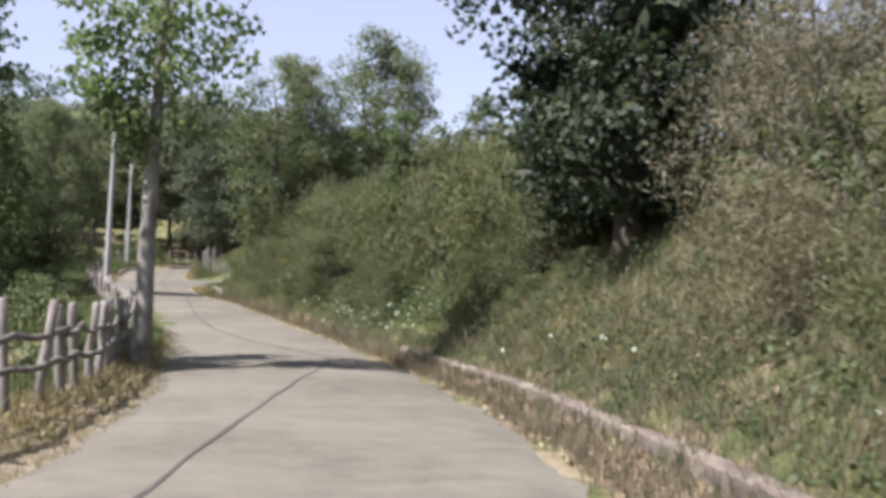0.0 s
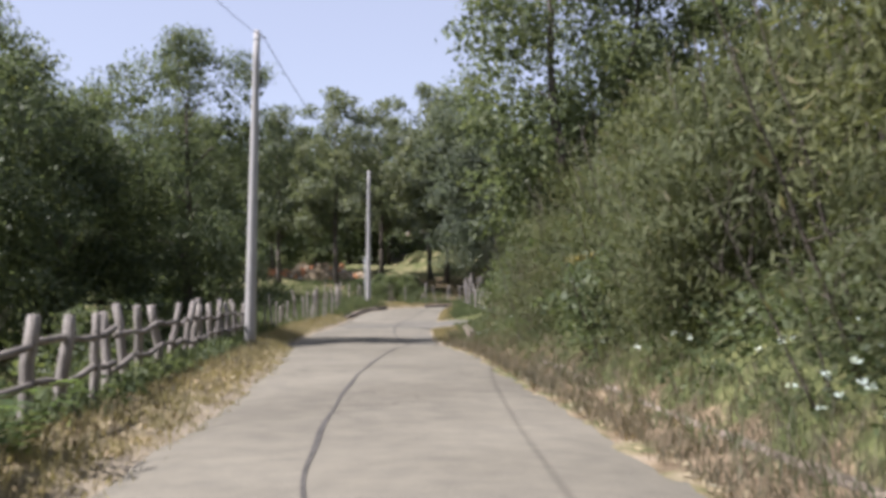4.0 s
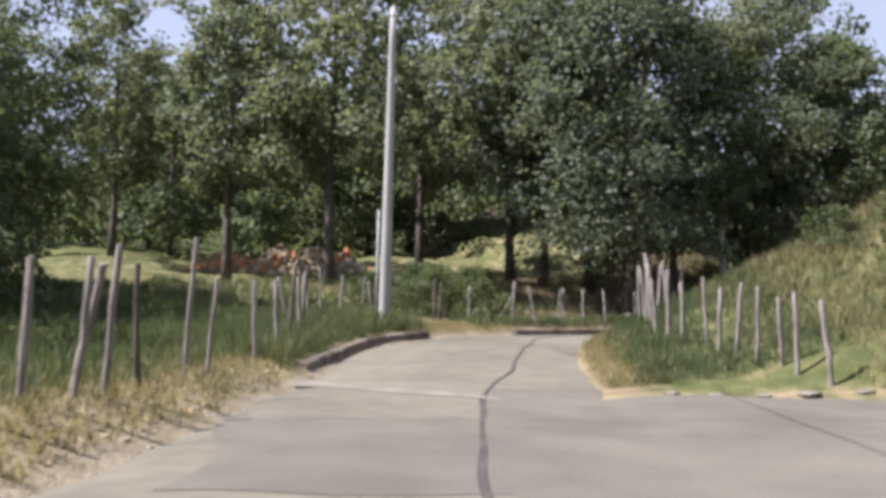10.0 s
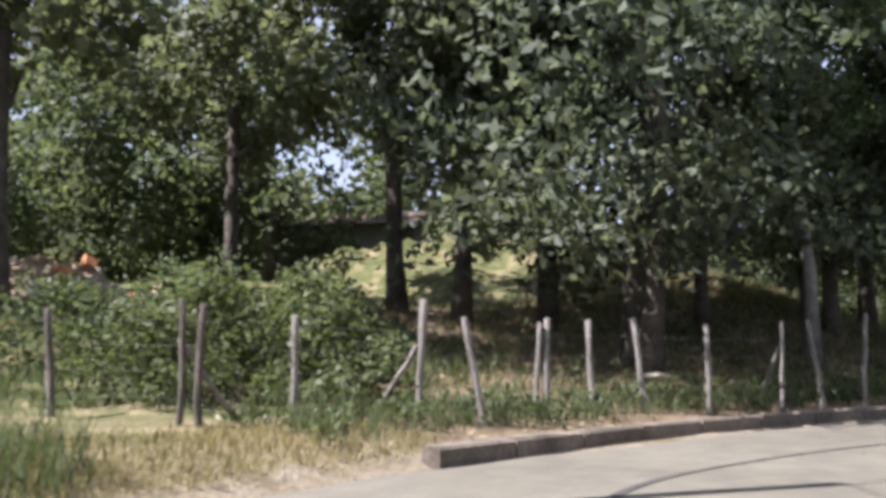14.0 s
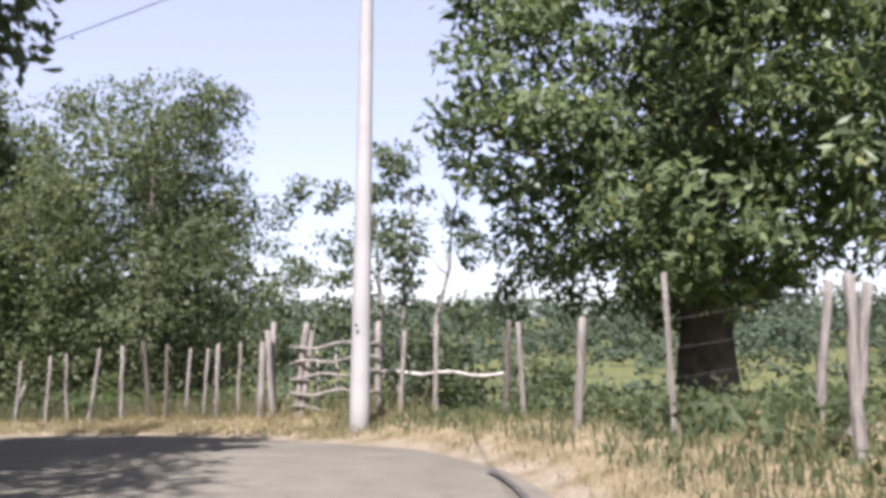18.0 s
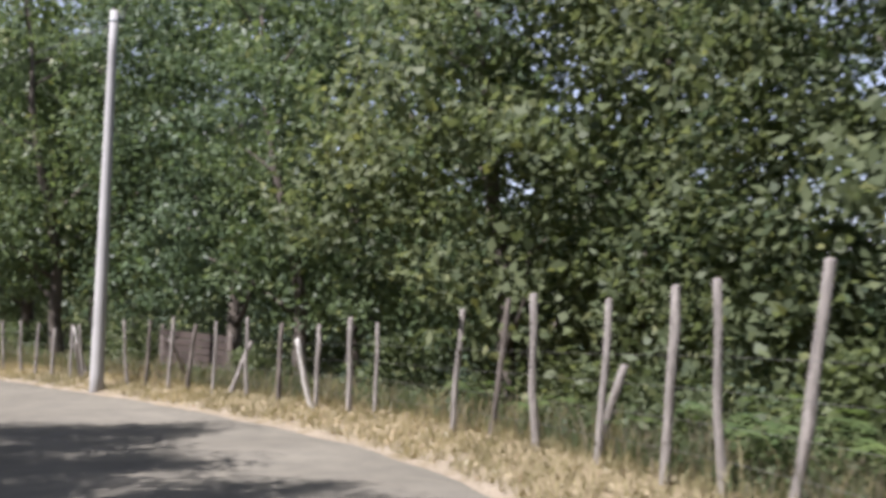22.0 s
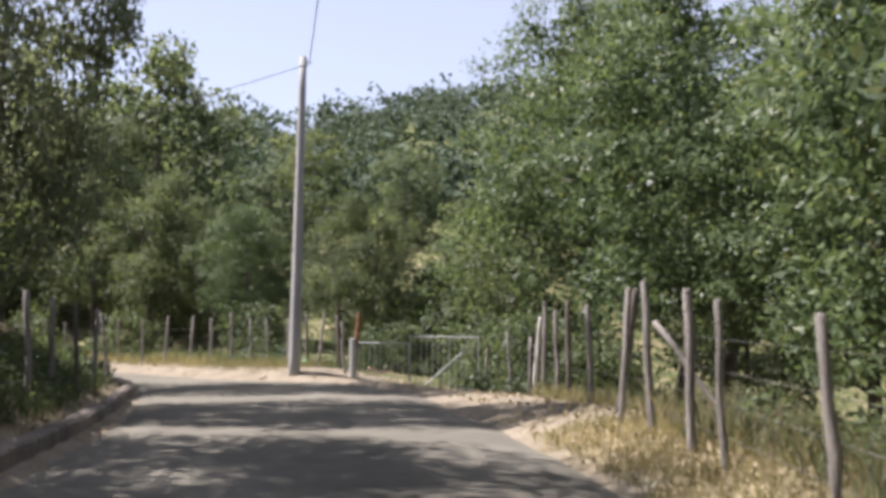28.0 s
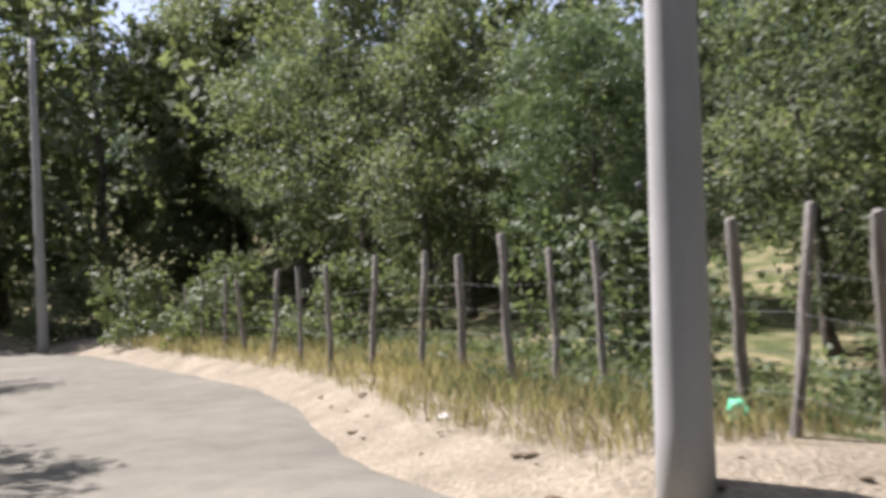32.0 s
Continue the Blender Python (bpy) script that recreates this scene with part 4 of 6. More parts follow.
# the bank's shrubs
for k in range(118):
    s = 17 + 57 * rng.random()
    lat = 3.7 + 5.0 * rng.random() ** 1.3
    x, y = spot(s, lat)
    key = "shrub" if (s < 27 and rng.random() < 0.6) or rng.random() < 0.03 else (("broom" if lat < 5.0 else "backbroom") if rng.random() < 0.87 else "bush")
    if 25 < s < 35.5 and lat < 7.2:
        continue
    plant(key, float(x), float(y), 0.55 + 0.5 * rng.random() if lat < 4.2 else 0.9 + 0.5 * rng.random())
for s, lat, key, size in [(20.5, 5.2, "shrub", 1.3), (22, 6.2, "shrub", 1.45), (21.3, 4.4, "shrub", 0.8), (24, 6.8, "shrub", 1.4), (19.5, 6.3, "shrub", 1.35), (23.2, 5.1, "shrub", 1.0), (18.6, 5.2, "shrub", 1.1), (25.5, 5.5, "bush", 0.9),
                          (26, 5.4, "shrub", 1.3), (27, 6.2, "shrub", 1.5), (28.3, 6.0, "shrub", 1.3), (29.3, 6.6, "shrub", 1.4), (26.4, 7.4, "shrub", 1.6), (28.4, 7.8, "shrub", 1.6), (30.5, 7.6, "shrub", 1.3), (31.5, 8.5, "shrub", 1.4), (27.2, 4.9, "bush", 0.45), (33.2, 5.2, "bush", 0.4), (34.6, 4.6, "bush", 0.35), (33, 7.0, "bush", 0.8), (34.2, 7.3, "bush", 0.9), (35.6, 6.2, "bush", 0.8), (31.6, 7.0, "bush", 0.7), (36.2, 5.2, "bush", 0.65)]:
    x, y = spot(s, lat)
    plant(key, float(x), float(y), size)
# thick green hedge before the junction wall
for s, lat, key, size in [(60.2, 3.7, "broom", 0.9), (61.4, 4.5, "broom", 1.1), (62.2, 3.6, "broom", 0.95), (63.6, 4.6, "bush", 1.0), (64.6, 5.0, "broom", 1.1), (65.2, 4.4, "bush", 0.9), (66.4, 4.9, "bush", 1.15), (67.4, 4.4, "broom", 0.9), (68.2, 5.0, "bush", 1.15), (69.2, 4.5, "broom", 0.85), (70.0, 5.2, "bush", 1.05), (71.6, 5.3, "bush", 0.9), (73.2, 5.4, "bush", 0.75), (67.0, 5.4, "broom", 1.2), (70.5, 6.0, "broom", 1.1)]:
    x, y = spot(s, lat)
    plant(key, float(x), float(y), size)
# brambles and bushes elsewhere
BUSHES_FIRST = [(42, -5.5, 0.8), (48, -6, 1), (54, -6.5, 1.1), (60, -6, 1), (66, -6, 0.9), (70, -7, 1.1), (74, -6.5, 1), (76.5, 7, 0.8), (78, -8, 1.2), (78, 8.5, 0.9), (79.5, 6, 0.6), (81, 9, 0.5), (84, -9, 1.1), (91.8, 10.5, 0.6)]
BUSHES_BEND = [(93.5, 7.5, 0.6), (94.5, 12, 0.9), (95, 9.5, 0.8), (96.5, 6.5, 0.5), (97.5, 8.5, 0.7), (103.2, -7.2, 0.65), (103.6, -9.6, 0.8), (104.2, -7.8, 0.75), (104.8, -9.6, 0.85), (104.9, -6.4, 0.7), (105.6, -8.2, 0.9), (106.5, -9, 0.8), (115.5, 4.4, 0.5), (120, 6, 0.7), (127, 6.5, 0.8), (131, 6.5, 0.9), (134, 5.5, 0.8), (138, 5, 0.9)]
BUSHES_AFTER = [(142, 5, 0.8), (147, 5, 0.9), (152, 4.8, 0.8), (157, 4.8, 0.9), (160, -6.2, 1.2), (163, 4.6, 0.8), (164, -6.4, 1.3), (168, -6.2, 1.2), (170, 5.5, 0.9), (172, -6.4, 1.3), (176, -6.3, 1.2), (176, 7, 0.9), (180, -6.2, 1.2), (181, 6.6, 0.9), (182, 8, 1.1)]
BUSHES_END = [(183, 6.8, 0.9), (184.2, 6.2, 1), (184.5, 9, 1.3), (185.2, 7, 1.1), (186, 8.5, 1.2), (187, 5, 0.8), (187.5, 6.8, 0.9), (188, 8.5, 1.3), (189, 10, 1.5), (190, 12, 1.6), (191, 5, 0.9), (196, 4.6, 0.9), (201, 4.6, 0.9), (206, 4.8, 0.9), (212, 5, 1)]
for s, lat, size in BUSHES_FIRST + BUSHES_BEND + BUSHES_AFTER + BUSHES_END:
    x, y = spot(s, lat)
    plant("bush", float(x), float(y), size * (0.85 + 0.3 * rng.random()))
for x, y, size in ((-23.8, 154.4, 1.0), (-25.4, 158.0, 1.3), (-27.4, 162.6, 1.6)):
    plant("bush", x, y, size)
for x, y, size in ((4.3, 106.1, 1.2), (6.9, 106.0, 1.3), (5.0, 103.3, 1.1), (9.2, 104.0, 1.3)):
    plant("bush", x, y, size)
for ob in protos.values():
    for o in (*ob.children_recursive, ob):
        bpy.data.objects.remove(o)

# far woods on the hills
fr = np.random.default_rng(29)
bunch = []
for count, d0, d1, n, per, w0, card in ((1550, 50, 130, 12, 8, 2.9, 0.75), (2500, 130, 300, 8, 7, 4.1, 1.4), (3300, 300, 640, 5, 5, 6.3, 2.6)):
    a = np.radians(90 - 85 + 225 * fr.random(count))
    d = np.sqrt(d0 * d0 + (d1 * d1 - d0 * d0) * fr.random(count))
    x, y = -14 + np.cos(a) * d, 100 + np.sin(a) * d
    ps, pl = beside(x, y)
    ok = (np.abs(pl) > 30) & (y > -20)
    turn = np.degrees(np.arctan2(-(x + 10), y - 95))
    ok &= (turn < -85) | (turn > -10) | (d > 220) | (fr.random(count) < 0.45)  # the open valley
    x, y = x[ok], y[ok]
    z = height(x, y)
    w = w0 * (0.75 + 0.55 * fr.random(len(x)))
    k = fr.normal(size=(len(x), n, 3))
    k /= np.linalg.norm(k, axis=2)[:, :, None]
    k *= (0.55 + 0.45 * fr.random((len(x), n, 1))) * np.array([0.85, 0.85, 0.9])
    c = np.stack([x, y, z + w * 1.0], 1)[:, None, :] + k * w[:, None, None]
    way = k + np.array([0, 0, 0.35])
    way /= np.linalg.norm(way, axis=2)[:, :, None]
    bunch.append(leaves(fr, c.reshape(-1, 3), card * 1.1, per, card * 0.8, card * 0.6, 0.1, 0.4, way.reshape(-1, 3) * 1.6))
tagged(new("far_woods", quads_mesh("far_woods", np.concatenate(bunch), [FARWOOD])), "wooded hillsides beyond the road", "woods", kind="stuff")

# ---- poles and cables ----
def concrete_pole(x, y, z, tall=7.9, lean=(0.0, 0.0), base=0.155, top=0.085):
    thing = new("utility_pole")
    thing.location = (x, y, z)
    n = 10
    pts = [(lean[0] * i / n, lean[1] * i / n, -0.5 + (tall + 0.5) * i / n) for i in range(n + 1)]
    rad = [base + (top - base) * i / n for i in range(n + 1)]
    link("shaft", tubes_mesh("shaft", [(pts, rad)], CONCRETE, 20), thing)
    link("hook", tubes_mesh("hook", [([(lean[0], lean[1], tall - 0.15), (lean[0] + 0.12, lean[1], tall - 0.12), (lean[0] + 0.25, lean[1] + 0.05, tall - 0.2)], [0.015, 0.015, 0.012])], STEEL, 6), thing)
    link("band", tubes_mesh("band", [([(lean[0], lean[1], tall - 0.26), (lean[0], lean[1], tall - 0.2)], [top + 0.012, top + 0.012])], STEEL, 16), thing)
    link("hole", tubes_mesh("hole", [([(-base * 0.87, -base * 0.35, 1.55), (-base * 1.0, -base * 0.42, 1.55)], [0.022, 0.022])], CABLE, 8), thing)
    return tagged(thing, "round tapered grey concrete utility pole", "utility pole", "poles along the road")


# x, y, height of the top, lean
POLES = [(5.2, -9.5, 8.2, (0, 0)), (-14.6, 47.92, 7.38, (0.19, 0.1)), (-23.53, 82.8, 8.41, (0.1, 0.04)), (-1.9, 102.68, 7.8, (0.2, 0.15)),
         (-6.77, 130.0, 6.0, (0.12, 0.1)), (-29.99, 153.46, 4.68, (0.14, 0.1)), (-55.0, 154.2, 4.4, (0.1, 0.1))]
tops = []
for k, (x, y, top, lean) in enumerate(POLES):
    z = float(height(np.array([x]), np.array([y]))[0])
    ob = concrete_pole(x, y, z, top - z, lean)
    if k == 2:
        link("conduit", tubes_mesh("conduit", [([(-0.2, -0.06, -0.2), (-0.17, -0.05, 3.0)], [0.035, 0.035])], STEEL, 8), ob, "grey steel cable conduit")
    tops.append(Vector((x + lean[0] + 0.2, y + lean[1], top - 0.2)))
for a, b_ in zip(tops[:-1], tops[1:]):
    d = (b_ - a).length
    slack = 0.055 if d > 55 else 0.022
    pts = [a.lerp(b_, i / 24) - Vector((0, 0, 4 * (d * slack) * (i / 24) * (1 - i / 24))) for i in range(25)]
    tagged(new("overhead_cable", tubes_mesh("overhead_cable", [(pts, [0.007 if d > 55 else 0.011] * 25)], CABLE, 5)), "black overhead cable slung between concrete poles", "cable", "overhead cables")

# ---- fences ----
frng = np.random.default_rng(41)


def stick_mesh(seed, mat):
    """A rough round stake one metre long, knotty, with a bevelled top."""
    r = np.random.default_rng(seed)
    n = 7
    bx, by = np.cumsum(r.normal(size=n) * 0.012), np.cumsum(r.normal(size=n) * 0.012)
    pts = [(bx[i], by[i], -0.25 + 1.25 * i / (n - 1)) for i in range(n)]
    rad = [1.0 * (1.08 - 0.16 * i / (n - 1)) * (1 + r.normal() * 0.07) for i in range(n)]
    pts.append((bx[-1], by[-1], 1.012))
    rad.append(0.62)
    v, f = tube_data([(p[0], p[1], p[2]) for p in pts], [0.05 * q for q in rad], 8)
    return mesh_from("post", v, f, mat, True)


STICKS = [stick_mesh(k, m) for k, m in enumerate([POST, POST, POST, DARKPOST, POST, DARKPOST, WHITEPOST])]


def post(parent, s, lat, tall, kind=None, thick=1.0, lean=None, xyz=None):
    x, y, z = xyz if xyz else ground_at(s, lat)
    me = STICKS[kind if kind is not None else frng.choice([0, 1, 2, 3, 4, 0, 1, 2])]
    ob = link("post", me, parent)
    a, c = lean if lean is not None else frng.normal(size=2) * 3.0
    ob.matrix_world = pose(x, y, z, a, c, frng.random() * 360) @ Matrix.Diagonal((thick, thick, tall, 1))
    return Vector((x, y, z))


def strand(parent, bases, lift, radius=0.002, name="wire"):
    pts = [p + Vector((0, 0, lift)) for p in bases]
    link(name, tubes_mesh(name, [(pts, [radius] * len(pts))], WIRE, 4, False), parent)


def fence_line(name, label, group, rows, wires=(0.25, 0.5, 0.75, 1.0), thick=(0.6, 0.92)):
    """Posts at (s, lat, height above the ground) joined by wires."""
    thing = tagged(new(name), label, "fence", group)
    bases = [post(thing, s, lat, tall, None, thick[0] + (thick[1] - thick[0]) * frng.random()) for s, lat, tall in rows]
    for w in wires:
        strand(thing, bases, w)
    return thing


def along(keys, vals):
    return lambda s: float(np.interp(s, keys, vals))


# rustic rail fence
rail = tagged(new("rail_fence"), "rustic grey wooden fence with two split rails", "fence")
rb = []
s = 17.0
while s < 71:
    lat = float(np.interp(s, [15, 35, 51, 66, 72], [-3.75, -3.6, -3.45, -3.9, -4.2]))
    rb.append(post(rail, s, lat, 1.05 + 0.12 * frng.random(), int(frng.choice([0, 1, 2, 4])), 1.15 + 0.3 * frng.random(), frng.normal(size=2) * 4.0))
    s += 0.9 + 0.6 * frng.random()
for lift in (0.42, 0.78):
    i = 0
    while i < len(rb) - 1:
        j = min(i + 3, len(rb) - 1)
        pts, n = [], 7
        for k in range(n):
            f = k / (n - 1)
            p = rb[i].lerp(rb[j], f)
            pts.append(p + Vector((0.07, 0.02, lift + frng.normal() * 0.035)))
        link("rail", tubes_mesh("rail", [(pts, [0.038 * (1 + 0.12 * frng.normal()) for _ in pts])], RAIL, 7), rail)
        i = j

# wire fence along the field on the left
lat_b = along([65, 80, 84, 88, 93, 95.7, 97, 99.4, 101, 102.4], [-4.0, -4.2, -3.9, -3.6, -3.6, -4.1, -4.6, -5.9, -6.3, -7.0])
fence_line("wire_fence", "wire fence on grey wooden stakes in dry grass", "wire fences",
           [(s, lat_b(s), h) for s, h in [(71.2, 1.0), (72.1, 0.9), (74.2, 1.0), (76.1, 1.3), (77.1, 1.0), (78.2, 0.8), (78.9, 0.85), (80.1, 0.95), (81.4, 1.1), (82.2, 1.4), (83.5, 1.1), (84.4, 1.3), (85.3, 1.35), (86.0, 1.5),
                                          (86.9, 1.35), (88.4, 1.75), (89.5, 1.3), (91.8, 1.3), (93.1, 1.3), (94.6, 1.5), (95.9, 1.25), (96.9, 1.45), (97.7, 1.2), (98.6, 1.3), (99.4, 1.35), (100.2, 1.2), (101.0, 1.2), (101.6, 1.1), (102.4, 1.1)]])
fence_line("wire_fence", "wire fence on wooden stakes before brambles", "wire fences",
           [(s, l, h) for s, l, h in [(102.4, -6.98, 1.1), (102.7, -5.6, 1.2), (102.76, -5.42, 1.15), (103.7, -5.38, 1.1), (104.6, -4.64, 1.35)]])
# fence on the kerb of the bend
fence_line("wire_fence", "wire fence on pale stakes above the kerb", "wire fences",
           [(s, l - 0.25, h) for s, l, h in [(104.6, -4.39, 1.35), (105.0, -3.85, 1.2), (106.0, -4.05, 1.15), (106.12, -4.0, 1.2), (107.0, -4.1, 1.2), (107.5, -3.85, 1.25), (108.2, -3.55, 1.2), (109.5, -3.6, 1.25), (110.3, -3.6, 1.3), (111.3, -3.65, 1.4),
                                             (112.3, -3.7, 1.4), (113.2, -3.6, 1.25), (114.5, -3.6, 1.2), (116, -3.6, 1.3), (117.5, -3.6, 1.2), (119, -3.6, 1.3), (121, -3.5, 1.2), (123, -3.4, 1.2), (125, -3.4, 1.2)]])
# stakes on the right before the bend
fence_line("stake_fence", "crowded grey stakes of a fence on the grassy bank", "wire fences",
           [(s, l, h) for s, l, h in [(90.0, 5.0, 1.2), (90.6, 4.7, 1.2), (91.1, 4.6, 1.0), (91.5, 4.3, 1.2), (92.2, 4.1, 1.2), (92.7, 3.9, 1.1), (93.5, 3.8, 1.2), (94.3, 3.5, 1.1), (95.1, 3.3, 1.3), (96.0, 3.1, 1.1), (96.8, 3.0, 1.3), (97.5, 2.9, 1.3),
                                      (98.2, 2.8, 1.2), (99.0, 2.6, 1.3), (99.7, 2.6, 1.4), (100.3, 2.5, 1.2), (101.1, 2.4, 1.5), (101.7, 2.3, 1.3), (102.5, 2.2, 1.4), (103.3, 2.2, 1.4)]])
# right after the bend
fence_line("wire_fence", "wire fence on tall stakes by the chestnut", "wire fences",
           [(s, l, h) for s, l, h in [(112.5, 3.0, 1.1), (114.8, 2.9, 1.1), (116.9, 2.9, 1.2), (118.2, 3.1, 1.15), (119.0, 3.6, 1.1), (119.6, 3.8, 1.1), (120.4, 3.05, 1.4), (121.9, 3.0, 1.1), (123.6, 3.4, 1.15), (124.9, 4.0, 1.3), (126.4, 3.9, 1.4), (126.9, 3.6, 1.35)]])
lat_f = along([126, 131.3, 137, 145.6, 151.2, 153, 161.5, 172, 180], [3.5, 3.36, 3.15, 2.75, 2.5, 2.35, 2.1, 2.8, 4.4])
fence_line("wire_fence", "long wire fence on crooked chestnut stakes", "wire fences",
           [(s, lat_f(s), h) for s, h in [(131.3, 1.45), (132.0, 1.45), (132.4, 1.4), (133.0, 1.45), (133.6, 1.55), (134.2, 1.65), (135.2, 1.65), (136.4, 1.65), (137.2, 1.55), (138.0, 1.55), (139.1, 1.5), (140.3, 1.6), (141.3, 1.6), (142.2, 1.5), (144.2, 1.3),
                                          (144.9, 1.4), (145.9, 1.3), (147.1, 1.3), (148.2, 1.4), (149.5, 1.35), (150.5, 1.3), (151.3, 1.45), (152.2, 1.4), (152.9, 1.4), (155.0, 1.25), (155.7, 1.25), (156.7, 1.15), (157.5, 1.25), (158.3, 1.3), (159.3, 1.3),
                                          (160.1, 1.2), (162.0, 1.3), (164.5, 1.3), (166.4, 1.2), (168.5, 1.3), (169.4, 1.4), (170.7, 1.5), (171.9, 1.5), (174.5, 1.4), (176.3, 1.6), (177.3, 1.5), (178.4, 1.75), (179.6, 1.2), (180.7, 1.25), (181.8, 1.0)]])
# beyond the metal gate
lat_h = along([183, 185.6, 191.4, 193.1, 199, 206], [3.2, 2.6, 2.5, 2.2, 3.6, 5.2])
fence_line("wire_fence", "barbed wire fence on grey stakes in dry grass", "wire fences",
           [(s, lat_h(s), h) for s, h in [(185.2, 1.3), (186.2, 1.4), (187.4, 1.3), (188.2, 1.3), (188.9, 1.3), (189.6, 1.5), (190.5, 1.3), (191.4, 1.4), (192.3, 1.4), (193.1, 1.4), (194.4, 1.4), (195.8, 1.4), (197.3, 1.3), (199, 1.4), (201, 1.3), (203, 1.3), (205.5, 1.3)]])
fence_line("wire_fence", "wire fence on stakes above the roadside kerb", "wire fences",
           [(s, -4.1 + max(s - 176, 0) * 0.1, 1.4) for s in (152, 153.6, 155.2, 156.9, 158.4, 160, 161.8, 163.4, 165.2, 167, 168.8, 170.4, 172.2, 174, 175.6, 177.4, 179.2, 181)])

# rail gate of peeled poles
gate = tagged(new("pole_gate"), "field gate of five crooked peeled wooden poles", "gate")
ga, gb = ground_at(130.2, 3.28), ground_at(128.1, 4.05)
for f, tall in ((0.0, 1.75), (0.04, 1.6), (0.25, 1.7), (0.31, 1.55), (0.98, 1.55), (-0.08, 1.4)):
    p = Vector(ga).lerp(Vector(gb), f)
    post(gate, 0, 0, tall, int(frng.choice([0, 1, 4])), 1.2, None, tuple(p))
for f in (0.45, 0.62, 0.8):
    p = Vector(ga).lerp(Vector(gb), f)
    link("upright", tubes_mesh("upright", [([p + Vector((0, 0, -0.05)), p + Vector((0.05, 0.02, 0.6)), p + Vector((0.02, 0.06, 1.2))], [0.026, 0.024, 0.02])], POST, 7), gate)
for k, lift in enumerate((0.12, 0.42, 0.72, 0.98, 1.24)):
    a, c = Vector(ga).lerp(Vector(gb), 0.2), Vector(ga).lerp(Vector(gb), 1.0)
    pts = [a.lerp(c, i / 8) + Vector((-0.07, -0.05, lift + 0.04 * math.sin(i * 1.3 + k * 2) + (0.08 - 0.02 * i if k == 0 else 0))) for i in range(9)]
    link("rail", tubes_mesh("rail", [(pts, [0.028 - 0.001 * i for i in range(9)])], POST, 7), gate)

# metal gate at the end
mg = tagged(new("metal_gate"), "grey steel bar gate with sagging bars and rusty post", "gate")


def bar(parent, name, a, c, r, mat=STEEL, sides=6):
    link(name, tubes_mesh(name, [([a, c], [r, r])], mat, sides, False), parent)


g0, g1 = Vector((-28.75, 154.45, 0)), Vector((-27.47, 154.84, 0))
g2 = Vector((-25.7, 155.25, 0))
gz = -3.58
for a, c, top in ((g0, g1, 1.12), (g1 + Vector((0.03, 0.01, 0)), g2, 1.3)):
    a, c = a + Vector((0, 0, gz)), c + Vector((0, 0, gz))
    for lift in (0.06, top):
        bar(mg, "frame_rail", a + Vector((0, 0, lift)), c + Vector((0, 0, lift)), 0.017)
    for p in (a, c):
        bar(mg, "frame_stile", p, p + Vector((0, 0, top)), 0.019)
    n = int((c - a).length / 0.14)
    for i in range(1, n):
        p = a.lerp(c, i / n)
        bar(mg, "bar", p + Vector((0, 0, 0.06)), p + Vector((0, 0, top)), 0.007)
gp = Vector((g0.x - 0.12, g0.y - 0.06, gz))
bar(mg, "gate_post", gp - Vector((0, 0, 0.2)), gp + Vector((0, 0, 1.22)), 0.085, CONCRETE, 12)
bar(mg, "rusty_post", gp + Vector((0.04, 0.06, 1.0)), gp + Vector((0.1, 0.12, 1.85)), 0.06, RUST, 10)
bar(mg, "prop", g1 + Vector((0.5, -0.3, gz)), g1.lerp(g2, 0.8) + Vector((0, -0.1, gz + 0.95)), 0.02)

# ---- kerbs of concrete blocks ----
def kerb(label, s0, s1, lat_of, high=0.24, wide=0.22, piece=1.0):
    thing = tagged(new("kerb"), label, "kerb", "roadside kerbs", "structure")
    s = s0
    while s < s1:
        e = min(s + piece, s1)
        v = []
        for q in (s + 0.012, e - 0.012):
            l = lat_of(q)
            for dl, dz in ((-wide / 2, -0.2), (wide / 2, -0.2), (wide / 2, high - 0.03), (wide / 2 - 0.03, high), (-wide / 2 + 0.03, high), (-wide / 2, high - 0.03)):
                x, y = spot(q, l + dl)
                v.append((float(x), float(y), float(road_z(q)) + dz + frng.normal() * 0.008))
        f = [(i, (i + 1) % 6, 6 + (i + 1) % 6, 6 + i) for i in range(6)] + [(5, 4, 3, 2, 1, 0), (6, 7, 8, 9, 10, 11)]
        link("block", mesh_from("block", v, f, KERB), thing)
        s = e
    return thing


kerb("low broken concrete edging wall along the bank", 15, 39, along([15, 25, 36, 45], [2.45, 2.45, 2.85, 3.05]), 0.2, 0.2, 1.6)
kerb("half-buried concrete edging along the bank", 39, 58, along([36, 45, 58, 66], [2.85, 3.05, 2.95, 2.85]), 0.09, 0.18, 1.4)
kerb("low concrete edging wall by the junction", 70.6, 77.2, along([70, 77], [2.85, 2.95]), 0.36, 0.25, 1.3)
kerb("raised concrete kerb beside the field", 92.6, 100.6, along([92, 96, 100.6], [-3.05, -3.2, -3.7]), 0.17)
kerb("concrete kerb round the outside of the bend", 103.6, 129, along([103, 106, 114, 124, 130], [-3.5, -3.35, -3.6, -3.4, -3.2]), 0.17)
kerb("concrete kerb below the wooded bank", 150, 188, along([150, 160, 168, 176, 180, 184.5, 188], [-3.3, -3.3, -3.3, -3.5, -3.4, -2.9, -2.2]), 0.2)
kerb("concrete kerb at the corner", 99.6, 102.5, along([99, 103], [1.5, 1.1]), 0.12, 0.2)


